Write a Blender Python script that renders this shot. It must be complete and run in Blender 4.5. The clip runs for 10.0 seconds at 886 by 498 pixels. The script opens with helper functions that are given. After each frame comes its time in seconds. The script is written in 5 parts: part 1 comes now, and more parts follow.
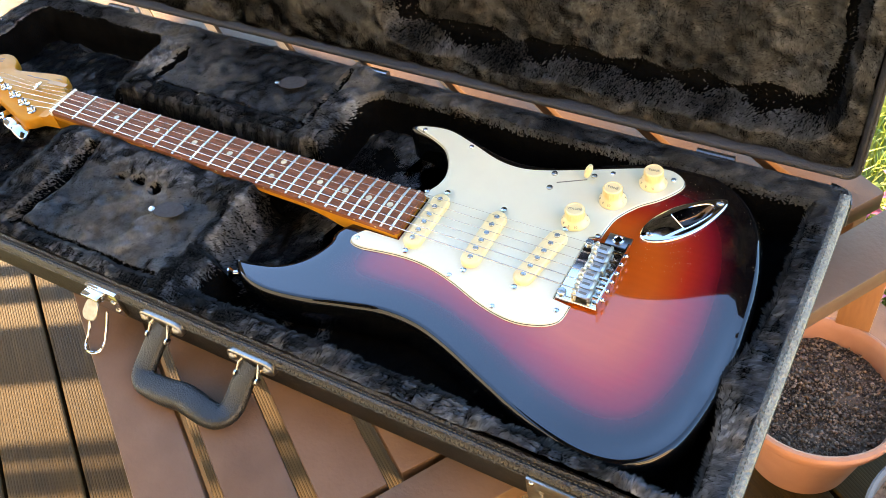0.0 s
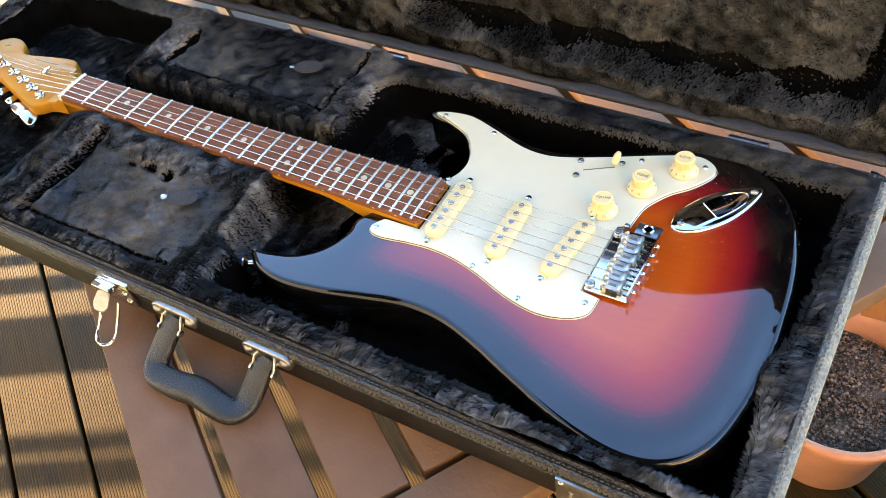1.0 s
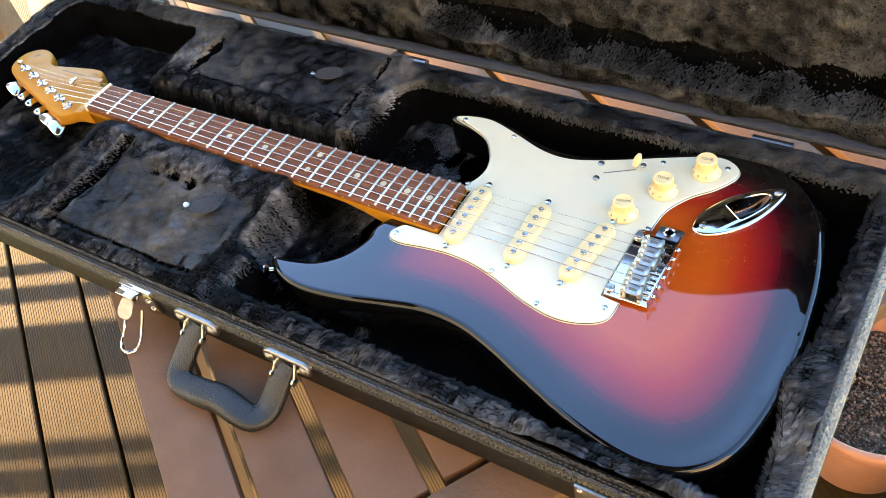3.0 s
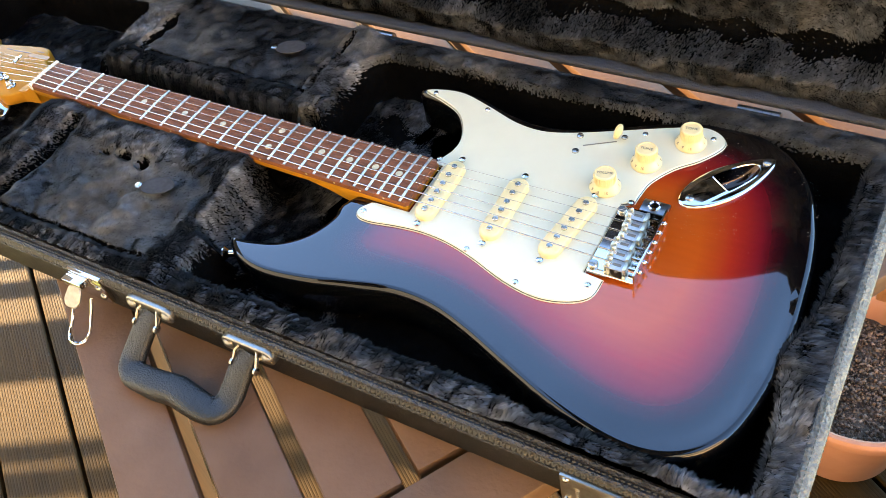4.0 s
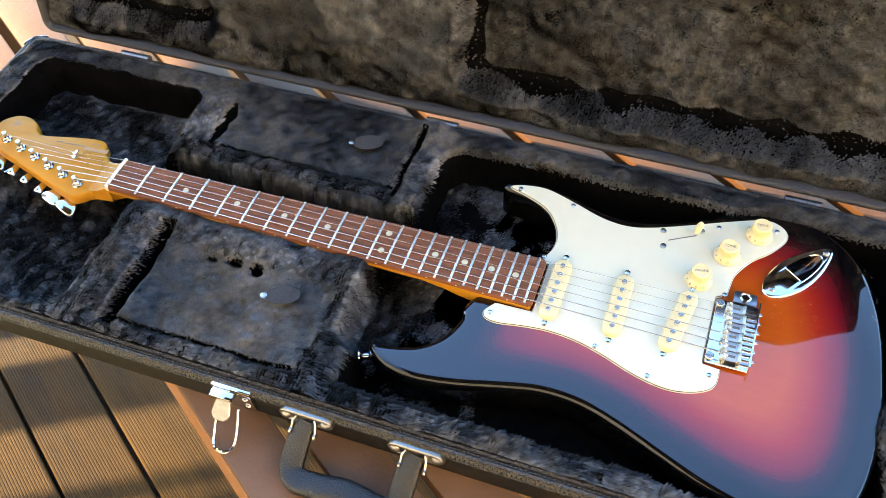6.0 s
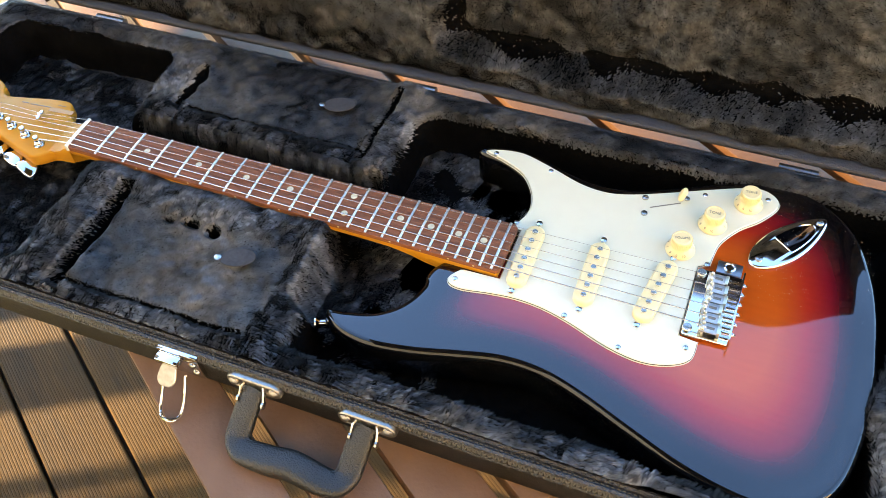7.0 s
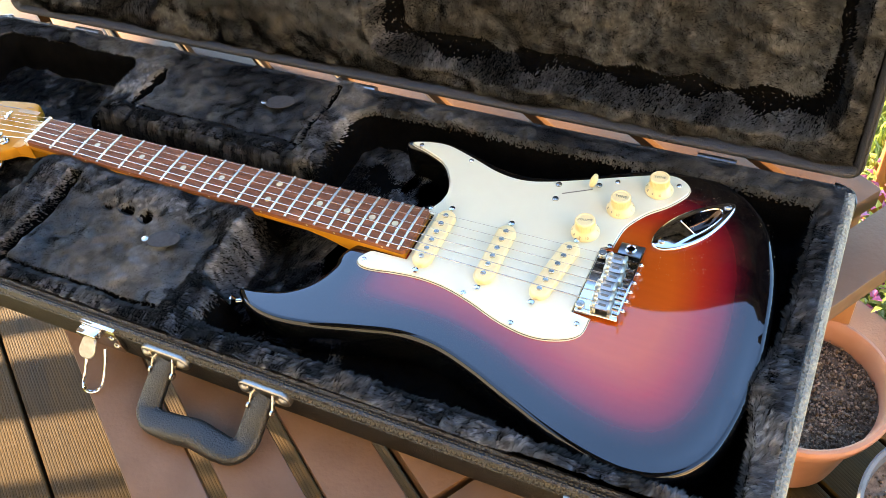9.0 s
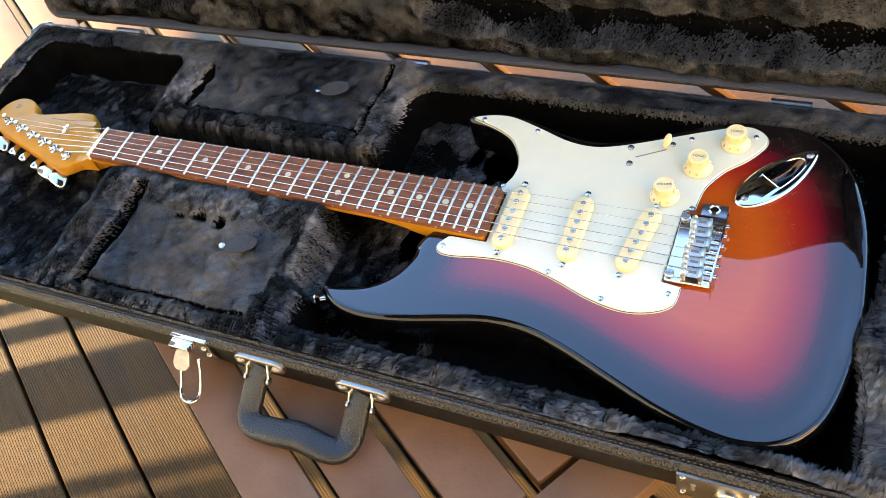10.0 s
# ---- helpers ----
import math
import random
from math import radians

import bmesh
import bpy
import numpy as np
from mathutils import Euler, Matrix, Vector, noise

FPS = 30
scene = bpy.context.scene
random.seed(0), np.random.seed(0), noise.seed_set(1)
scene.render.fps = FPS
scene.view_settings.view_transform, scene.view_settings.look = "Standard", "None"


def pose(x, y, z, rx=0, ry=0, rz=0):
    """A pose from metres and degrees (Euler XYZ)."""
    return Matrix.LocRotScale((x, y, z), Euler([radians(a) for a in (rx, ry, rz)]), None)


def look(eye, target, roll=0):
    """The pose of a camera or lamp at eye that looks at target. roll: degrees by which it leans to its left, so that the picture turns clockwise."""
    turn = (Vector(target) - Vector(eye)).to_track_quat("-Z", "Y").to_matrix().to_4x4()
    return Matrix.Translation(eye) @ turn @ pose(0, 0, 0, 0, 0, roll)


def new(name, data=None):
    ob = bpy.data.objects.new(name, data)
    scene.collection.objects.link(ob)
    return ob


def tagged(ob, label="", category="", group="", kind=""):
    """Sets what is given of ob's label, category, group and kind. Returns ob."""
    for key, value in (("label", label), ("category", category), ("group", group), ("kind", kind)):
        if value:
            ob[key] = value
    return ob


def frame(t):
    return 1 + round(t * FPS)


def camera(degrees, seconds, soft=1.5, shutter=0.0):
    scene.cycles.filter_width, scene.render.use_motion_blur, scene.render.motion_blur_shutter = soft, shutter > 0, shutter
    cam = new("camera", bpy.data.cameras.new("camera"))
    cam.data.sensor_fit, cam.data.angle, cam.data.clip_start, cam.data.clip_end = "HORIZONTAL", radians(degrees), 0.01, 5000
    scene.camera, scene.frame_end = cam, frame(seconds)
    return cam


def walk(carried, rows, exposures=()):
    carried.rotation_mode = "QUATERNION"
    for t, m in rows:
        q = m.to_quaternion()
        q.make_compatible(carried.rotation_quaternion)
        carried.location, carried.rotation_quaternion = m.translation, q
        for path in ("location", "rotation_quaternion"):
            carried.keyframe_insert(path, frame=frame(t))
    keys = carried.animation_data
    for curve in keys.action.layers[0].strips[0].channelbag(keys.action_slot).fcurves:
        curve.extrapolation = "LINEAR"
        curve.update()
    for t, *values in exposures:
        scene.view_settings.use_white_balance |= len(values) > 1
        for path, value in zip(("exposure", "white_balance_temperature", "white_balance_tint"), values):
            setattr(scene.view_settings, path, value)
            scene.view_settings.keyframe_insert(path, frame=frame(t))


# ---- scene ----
cam = camera(52.1, 10.0, 0.65)
PATH = [
    (0, (0.212, -0.465, 1.411), (-0.613, 0.605, -0.063), -11.2),
    (0.5, (0.202, -0.462, 1.403), (-0.631, 0.593, -0.078), -11.6),
    (1, (0.188, -0.456, 1.391), (-0.644, 0.591, -0.096), -11.7),
    (1.5, (0.19, -0.449, 1.409), (-0.653, 0.57, -0.091), -12.2),
    (2, (0.195, -0.44, 1.443), (-0.667, 0.52, -0.085), -13.9),
    (2.5, (0.198, -0.445, 1.43), (-0.701, 0.532, -0.066), -15.0),
    (3.8, (0.198, -0.44, 1.34), (-0.697, 0.594, -0.119), -14.7),
    (4, (0.179, -0.435, 1.341), (-0.661, 0.611, -0.142), -13.2),
    (4.5, (0.038, -0.464, 1.354), (-0.489, 0.673, -0.204), -4.9),
    (5, (-0.108, -0.513, 1.403), (-0.526, 0.646, -0.172), -2.6),
    (5.5, (-0.084, -0.509, 1.523), (-0.538, 0.604, -0.075), -4.3),
    (5.7, (-0.071, -0.496, 1.53), (-0.539, 0.62, -0.063), -4.4),
    (6.8, (-0.038, -0.491, 1.457), (-0.559, 0.635, -0.112), -5.2),
    (7, (-0.005, -0.476, 1.449), (-0.557, 0.641, -0.116), -5.9),
    (7.5, (0.085, -0.438, 1.415), (-0.534, 0.635, -0.155), -8.0),
    (8, (0.118, -0.506, 1.441), (-0.538, 0.595, -0.095), -8.9),
    (8.5, (0.122, -0.565, 1.435), (-0.578, 0.597, -0.034), -9.1),
    (9, (0.152, -0.477, 1.413), (-0.571, 0.66, -0.065), -10.1),
    (9.5, (0.14, -0.457, 1.424), (-0.605, 0.621, -0.087), -13.7),
    (10, (0.105, -0.453, 1.444), (-0.659, 0.537, -0.116), -20.0),
]
walk(cam, [(t, look(eye, target, roll)) for t, eye, target, roll in PATH],
     [(0.0, 4.34, 11600, 17), (4.0, 4.36, 11600, 17), (5.0, 4.38, 11100, 16), (6.5, 4.45, 11100, 16), (8.0, 4.34, 11800, 17), (10.0, 4.34, 11600, 17)])

# ---- light ----
SUN_AZ, SUN_EL = radians(172.0), radians(13.0)      # azimuth from +x towards +y
sun_way = Vector((math.cos(SUN_AZ) * math.cos(SUN_EL), math.sin(SUN_AZ) * math.cos(SUN_EL), math.sin(SUN_EL)))
world = bpy.data.worlds.new("sky")
scene.world = world
world.use_nodes = True
wn = world.node_tree
sky = wn.nodes.new("ShaderNodeTexSky")
sky.sky_type, sky.sun_disc = "NISHITA", False
sky.sun_elevation, sky.sun_rotation = SUN_EL, radians(90) - SUN_AZ
sky.air_density, sky.dust_density, sky.ozone_density = 1.0, 0.3, 7.0
wn.links.new(sky.outputs[0], wn.nodes["Background"].inputs[0])
wn.nodes["Background"].inputs[1].default_value = 0.15
sun = new("sun", bpy.data.lights.new("sun", "SUN"))
sun.data.energy, sun.data.angle, sun.data.color = 1.85, radians(0.5), (1.0, 0.82, 0.58)
sun.matrix_world = look(sun_way * 20, (0, 0, 0))


# ---- materials ----
def material(name, base, rough=0.5, metal=0.0, second=None, scale=30.0, stretch=(1, 1, 1), bump=0.0, bump_scale=None,
             coat=0.0, spec=0.5, blotch=0.0, random_value=0.0, island=0.0, rough_spread=0.0, sheen=0.0, bump_depth=0.001):
    """Principled material: base and second colour mixed by noise at two scales, with bump and spread of roughness."""
    m = bpy.data.materials.new(name)
    m.use_nodes = True
    nt = m.node_tree
    b = nt.nodes["Principled BSDF"]
    b.inputs["Roughness"].default_value, b.inputs["Metallic"].default_value = rough, metal
    b.inputs["Specular IOR Level"].default_value, b.inputs["Coat Weight"].default_value = spec, coat
    b.inputs["Coat Roughness"].default_value = 0.02
    if sheen:
        b.inputs["Sheen Weight"].default_value, b.inputs["Sheen Roughness"].default_value = sheen, 0.4
    second = second or tuple(c * 0.8 for c in base)
    tc, mp = nt.nodes.new("ShaderNodeTexCoord"), nt.nodes.new("ShaderNodeMapping")
    mp.inputs["Scale"].default_value = stretch
    nt.links.new(tc.outputs["Object"], mp.inputs["Vector"])
    fine = nt.nodes.new("ShaderNodeTexNoise")
    fine.inputs["Scale"].default_value, fine.inputs["Detail"].default_value = scale, 6
    nt.links.new(mp.outputs[0], fine.inputs["Vector"])
    coarse = nt.nodes.new("ShaderNodeTexNoise")
    coarse.inputs["Scale"].default_value, coarse.inputs["Detail"].default_value = scale * 0.17, 3
    nt.links.new(mp.outputs[0], coarse.inputs["Vector"])
    add = nt.nodes.new("ShaderNodeMath")
    add.operation = "MULTIPLY_ADD"
    nt.links.new(coarse.outputs[0], add.inputs[0])
    add.inputs[1].default_value = 0.5 + blotch
    nt.links.new(fine.outputs[0], add.inputs[2])
    ramp = nt.nodes.new("ShaderNodeMapRange")
    ramp.inputs[1].default_value, ramp.inputs[2].default_value = 0.5 + blotch * 0.35, 1.0 + blotch * 0.65
    nt.links.new(add.outputs[0], ramp.inputs[0])
    mix = nt.nodes.new("ShaderNodeMix")
    mix.data_type = "RGBA"
    mix.inputs[6].default_value, mix.inputs[7].default_value = (*second, 1), (*base, 1)
    nt.links.new(ramp.outputs[0], mix.inputs[0])
    colour = mix.outputs[2]
    if random_value or island:
        source = nt.nodes.new("ShaderNodeNewGeometry").outputs["Random Per Island"] if island else nt.nodes.new("ShaderNodeObjectInfo").outputs["Random"]
        span = nt.nodes.new("ShaderNodeMapRange")
        k = island or random_value
        span.inputs[3].default_value, span.inputs[4].default_value = 1 - k, 1 + k
        nt.links.new(source, span.inputs[0])
        hsv = nt.nodes.new("ShaderNodeHueSaturation")
        nt.links.new(span.outputs[0], hsv.inputs["Value"])
        nt.links.new(colour, hsv.inputs["Color"])
        colour = hsv.outputs[0]
    nt.links.new(colour, b.inputs["Base Color"])
    if rough_spread:
        rr = nt.nodes.new("ShaderNodeMapRange")
        rr.inputs[3].default_value, rr.inputs[4].default_value = rough - rough_spread, rough + rough_spread
        nt.links.new(coarse.outputs[0], rr.inputs[0])
        nt.links.new(rr.outputs[0], b.inputs["Roughness"])
    if bump:
        bn = nt.nodes.new("ShaderNodeTexNoise")
        bn.inputs["Scale"].default_value, bn.inputs["Detail"].default_value = bump_scale or scale * 2, 5
        nt.links.new(mp.outputs[0], bn.inputs["Vector"])
        bp = nt.nodes.new("ShaderNodeBump")
        bp.inputs["Strength"].default_value, bp.inputs["Distance"].default_value = min(1, bump), bump_depth
        nt.links.new(bn.outputs[0], bp.inputs["Height"])
        nt.links.new(bp.outputs[0], b.inputs["Normal"])
    return m


M_CHROME = material("chrome", (0.72, 0.72, 0.72), 0.07, 1.0, (0.68, 0.68, 0.68), 60, rough_spread=0.03)
M_NICKEL = material("brushed nickel", (0.52, 0.49, 0.44), 0.25, 1.0, (0.38, 0.36, 0.32), 200, rough_spread=0.1, bump=0.08)
M_STEEL = material("string steel", (0.62, 0.60, 0.56), 0.25, 1.0, (0.5, 0.48, 0.45), 400)
M_FRET = material("fret wire", (0.84, 0.80, 0.72), 0.34, 1.0, (0.72, 0.69, 0.62), 300)
M_SADDLE = material("brushed grey steel", (0.60, 0.58, 0.54), 0.46, 1.0, (0.44, 0.42, 0.39), 260, rough_spread=0.08, bump=0.15)
M_BRASS = material("pale brass", (0.86, 0.79, 0.62), 0.42, 1.0, (0.72, 0.65, 0.48), 300, rough_spread=0.08)
M_CUP = material("chrome with painted dark reflections", (0.075, 0.055, 0.050), 0.16, 1.0, (0.05, 0.035, 0.03), 200, rough_spread=0.05)
M_IRON = material("dark screw metal", (0.30, 0.30, 0.30), 0.3, 1.0, (0.2, 0.2, 0.2), 400)
M_CREAM = material("aged cream plastic", (0.76, 0.60, 0.32), 0.32, 0, (0.71, 0.55, 0.28), 90, rough_spread=0.06)
M_GUARD = material("aged mint white plastic", (0.61, 0.60, 0.455), 0.16, 0, (0.585, 0.575, 0.435), 60, rough_spread=0.05)
M_PLYB = material("black ply", (0.02, 0.02, 0.02), 0.4)
M_PLYW = material("aged white ply", (0.64, 0.62, 0.50), 0.4)
M_BLACK = material("black lacquer", (0.003, 0.003, 0.003), 0.03, 0, (0.002, 0.002, 0.002), 40, spec=0.5)
M_MAPLE = material("tinted maple", (0.54, 0.222, 0.027), 0.5, 0, (0.46, 0.180, 0.022), 14, (1, 8, 8), spec=0.12, rough_spread=0.05)
M_ROSE = material("rosewood", (0.27, 0.090, 0.044), 0.6, 0, (0.11, 0.036, 0.018), 55, (1, 12, 12), bump=0.25, bump_scale=160, blotch=0.2, spec=0.15)
M_BONE = material("bone", (0.78, 0.74, 0.62), 0.35, 0, (0.7, 0.66, 0.54), 100)
M_DOT = material("pearl dot", (0.54, 0.47, 0.30), 0.35, 0, (0.47, 0.41, 0.27), 200)
M_INK = material("dark print", (0.16, 0.14, 0.11), 0.5)
M_DECAL = material("worn silver decal", (0.36, 0.19, 0.055), 0.5, 0, (0.44, 0.18, 0.027), 220, blotch=0.4)
M_VINYL = material("black grained vinyl", (0.0055, 0.0052, 0.0047), 0.42, 0, (0.003, 0.0029, 0.0027), 260, bump=0.9, bump_scale=700, rough_spread=0.1, spec=0.32, bump_depth=0.0018)
M_RIM = material("pebbled vinyl rim", (0.028, 0.029, 0.034), 0.36, 0, (0.010, 0.010, 0.012), 800, bump=0.8, bump_scale=800, rough_spread=0.08, bump_depth=0.0015, spec=0.6)
M_BRAID = material("braided edging", (0.018, 0.0178, 0.0178), 0.36, 0, (0.005, 0.005, 0.006), 420, bump=1.0, bump_scale=420, bump_depth=0.003, spec=0.5)
M_BIND = material("binding paled as if lit", (0.30, 0.26, 0.185), 0.38, 0, (0.10, 0.10, 0.10), 330, bump=1.0, bump_scale=350, bump_depth=0.004, blotch=0.3)
M_LEATHER = material("dark olive leather", (0.0080, 0.0076, 0.0058), 0.40, 0, (0.0042, 0.0042, 0.0034), 120, bump=0.7, bump_scale=620, rough_spread=0.1, bump_depth=0.0014)
M_THREAD = material("waxed thread", (0.034, 0.029, 0.019), 0.45, 0, (0.016, 0.014, 0.010), 300)
M_PLUSH = material("black plush base", (0.0040, 0.0039, 0.0039), 0.95, 0, (0.0012, 0.0012, 0.0012), 160, bump=0.6, bump_scale=700, spec=0.0, blotch=0.7)
M_FUR = material("black plush pile", (0.142, 0.143, 0.146), 0.5, 0, (0.068, 0.069, 0.071), 45, spec=0.2, blotch=1.0, island=0.28)
M_FELT = material("black felt", (0.050, 0.051, 0.054), 0.85, 0, (0.032, 0.032, 0.034), 300, spec=0.1)
M_PLATE = material("satin nickel plate", (0.38, 0.355, 0.32), 0.34, 1.0, (0.26, 0.245, 0.22), 220, rough_spread=0.1, bump=0.06)
M_TABLE = material("brown painted table wood", (0.152, 0.087, 0.058), 0.66, 0, (0.106, 0.058, 0.038), 26, (1, 1, 1), bump=0.5, bump_scale=230, blotch=0.7, random_value=0.10, rough_spread=0.10, spec=0.12, sheen=0.10)
M_EDGE = material("dark orange-brown table side", (0.110, 0.050, 0.024), 0.55, 0, (0.075, 0.034, 0.016), 40, bump=0.2)
M_POST = material("orange-brown post wood", (0.30, 0.125, 0.050), 0.55, 0, (0.22, 0.088, 0.036), 20, (8, 8, 1), bump=0.25)
M_DECK = material("grooved decking", (0.061, 0.0315, 0.0080), 0.62, 0, (0.024, 0.0135, 0.0042), 12, (1, 9, 9), bump=0.4, bump_scale=120, blotch=0.9, random_value=0.22, rough_spread=0.1, spec=0.10)
M_UNDER = material("near-black underside", (0.02, 0.016, 0.012), 0.9)
M_TERRA = material("terracotta", (0.42, 0.195, 0.125), 0.75, 0, (0.34, 0.150, 0.095), 25, bump=0.3, bump_scale=200, blotch=0.5, rough_spread=0.1, spec=0.15)
M_SOIL = material("potting soil", (0.155, 0.100, 0.070), 0.95, 0, (0.040, 0.026, 0.018), 90, bump=1, bump_scale=190, blotch=0.6, spec=0.05, bump_depth=0.006)
M_CLOD = material("soil clods", (0.24, 0.165, 0.120), 0.98, 0, (0.070, 0.046, 0.034), 150, island=0.6, spec=0.05)
M_GREYPOT = material("grey plastic", (0.11, 0.11, 0.112), 0.55, 0, (0.08, 0.08, 0.082), 30, spec=0.3)
M_GRASS = material("grass", (0.34, 0.40, 0.06), 0.5, 0, (0.19, 0.25, 0.035), 8, island=0.4, blotch=0.4)
M_LAWN = material("mown lawn", (0.20, 0.23, 0.045), 0.9, 0, (0.11, 0.14, 0.03), 6, bump=0.6, bump_scale=80, blotch=0.5)
M_LEAF = material("green leaves", (0.30, 0.36, 0.06), 0.45, 0, (0.14, 0.19, 0.03), 40, island=0.5)
M_PETAL = material("pink leaves", (0.50, 0.13, 0.26), 0.5, 0, (0.32, 0.06, 0.12), 40, island=0.5)
M_BOUNCE = material("cream render", (0.82, 0.69, 0.52), 0.85, 0, (0.76, 0.63, 0.47), 4, bump=0.5, bump_scale=60)
M_OVERHEAD = material("dark stained overhead wood", (0.060, 0.036, 0.022), 0.6, 0, (0.040, 0.024, 0.015), 20, (1, 10, 10), bump=0.3)
M_SCREEN = material("screen wood", (0.22, 0.13, 0.07), 0.6, 0, (0.15, 0.09, 0.05), 20, (1, 10, 10), bump=0.3)


def burst_material():
    """Three-colour sunburst lacquer: amber middle, red, black rim, by the paint's distance from the edge."""
    m = material("sunburst lacquer", (0.5, 0.13, 0.01), 0.03, coat=0.0)
    nt = m.node_tree
    b = nt.nodes["Principled BSDF"]
    at = nt.nodes.new("ShaderNodeAttribute")
    at.attribute_name = "inset"
    grain = next(n for n in nt.nodes if n.bl_idname == "ShaderNodeTexNoise")
    mp = next(n for n in nt.nodes if n.bl_idname == "ShaderNodeMapping")
    mp.inputs["Scale"].default_value = (1, 9, 1)
    grain.inputs["Scale"].default_value = 26
    ramp = nt.nodes.new("ShaderNodeValToRGB")
    el = ramp.color_ramp.elements
    el[0].position, el[0].color = 0.10, (0.003, 0.002, 0.002, 1)
    el[1].position, el[1].color = 0.62, (0.40, 0.056, 0.008, 1)
    for p, c in ((0.175, (0.028, 0.0025, 0.004, 1)), (0.26, (0.14, 0.005, 0.009, 1)), (0.41, (0.28, 0.016, 0.008, 1))):
        e = el.new(p)
        e.color = c
    wob = nt.nodes.new("ShaderNodeMath")
    wob.operation = "MULTIPLY_ADD"
    nt.links.new(grain.outputs[0], wob.inputs[0])
    wob.inputs[1].default_value = 0.008
    nt.links.new(at.outputs["Fac"], wob.inputs[2])
    nt.links.new(wob.outputs[0], ramp.inputs[0])
    hsv = nt.nodes.new("ShaderNodeHueSaturation")
    mr = nt.nodes.new("ShaderNodeMapRange")
    mr.inputs[1].default_value, mr.inputs[2].default_value = 0.3, 0.7
    mr.inputs[3].default_value, mr.inputs[4].default_value = 0.97, 1.03
    nt.links.new(grain.outputs[0], mr.inputs[0])
    nt.links.new(mr.outputs[0], hsv.inputs["Value"])
    nt.links.new(ramp.outputs[0], hsv.inputs["Color"])
    nt.links.new(hsv.outputs[0], b.inputs["Base Color"])
    b.inputs["Specular IOR Level"].default_value = 0.78
    return m


def comb(m):
    """Shades plush by the way its pile is brushed, as soft fibres are."""
    nt = m.node_tree
    at = nt.nodes.new("ShaderNodeAttribute")
    at.attribute_name = "brushed"
    nt.links.new(at.outputs["Vector"], nt.nodes["Principled BSDF"].inputs["Normal"])
    # tuft also carries the darkening by place that is painted into the pile
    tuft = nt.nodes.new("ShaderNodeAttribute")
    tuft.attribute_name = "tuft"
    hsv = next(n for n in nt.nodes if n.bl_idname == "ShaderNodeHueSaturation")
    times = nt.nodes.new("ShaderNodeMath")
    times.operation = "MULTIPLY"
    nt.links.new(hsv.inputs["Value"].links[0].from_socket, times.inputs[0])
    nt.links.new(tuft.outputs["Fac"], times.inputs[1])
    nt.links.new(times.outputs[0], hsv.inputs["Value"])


def knots(m):
    """Dark oval knots, and a grain that differs from board to board."""
    nt = m.node_tree
    mp = next(n for n in nt.nodes if n.bl_idname == "ShaderNodeMapping")
    info = nt.nodes.new("ShaderNodeObjectInfo")
    shift = nt.nodes.new("ShaderNodeMath")
    shift.operation = "MULTIPLY"
    shift.inputs[1].default_value = 37.0
    nt.links.new(info.outputs["Random"], shift.inputs[0])
    xyz = nt.nodes.new("ShaderNodeCombineXYZ")
    nt.links.new(shift.outputs[0], xyz.inputs[0])
    nt.links.new(xyz.outputs[0], mp.inputs["Location"])
    cells = nt.nodes.new("ShaderNodeTexVoronoi")
    cells.inputs["Scale"].default_value = 7.0
    squash = nt.nodes.new("ShaderNodeMapping")
    squash.inputs["Scale"].default_value = (0.55, 0.16, 0.16)
    nt.links.new(mp.outputs[0], squash.inputs["Vector"])
    nt.links.new(squash.outputs[0], cells.inputs["Vector"])
    spot = nt.nodes.new("ShaderNodeMapRange")
    spot.inputs[1].default_value, spot.inputs[2].default_value = 0.03, 0.09
    spot.inputs[3].default_value, spot.inputs[4].default_value = 0.35, 1.0
    nt.links.new(cells.outputs["Distance"], spot.inputs[0])
    hsv = next(n for n in nt.nodes if n.bl_idname == "ShaderNodeHueSaturation")
    times = nt.nodes.new("ShaderNodeMath")
    times.operation = "MULTIPLY"
    nt.links.new(hsv.inputs["Value"].links[0].from_socket, times.inputs[0])
    nt.links.new(spot.outputs[0], times.inputs[1])
    nt.links.new(times.outputs[0], hsv.inputs["Value"])


comb(M_FUR)
knots(M_DECK)
M_BURST = burst_material()

# ---- mesh tools ----
TOP = 0.80                      # height of the guitar's face


def finish(ob, bm_or_mesh, mat, smooth=35):
    me = ob.data
    me.materials.append(mat)
    if smooth:
        for p in me.polygons:
            p.use_smooth = True
        me.set_sharp_from_angle(angle=radians(smooth))
    return ob


def part(name, bm, mat, parent=None, label="", smooth=35):
    """Links a bmesh as one mesh object under a thing or a part."""
    bmesh.ops.recalc_face_normals(bm, faces=bm.faces)
    me = bpy.data.meshes.new(name)
    bm.to_mesh(me)
    bm.free()
    ob = new(name, me)
    finish(ob, me, mat, smooth)
    if parent is not None:
        ob.parent = parent
        ob.matrix_parent_inverse = Matrix.Translation(parent.matrix_world.translation).inverted()
    return tagged(ob, label) if label else ob


def thing(name, label, category, at=(0, 0, 0), group="", kind=""):
    e = new(name)
    e.empty_display_size = 0.05
    e.location = at
    e.matrix_world = Matrix.Translation(at)
    return tagged(e, label, category, group, kind)


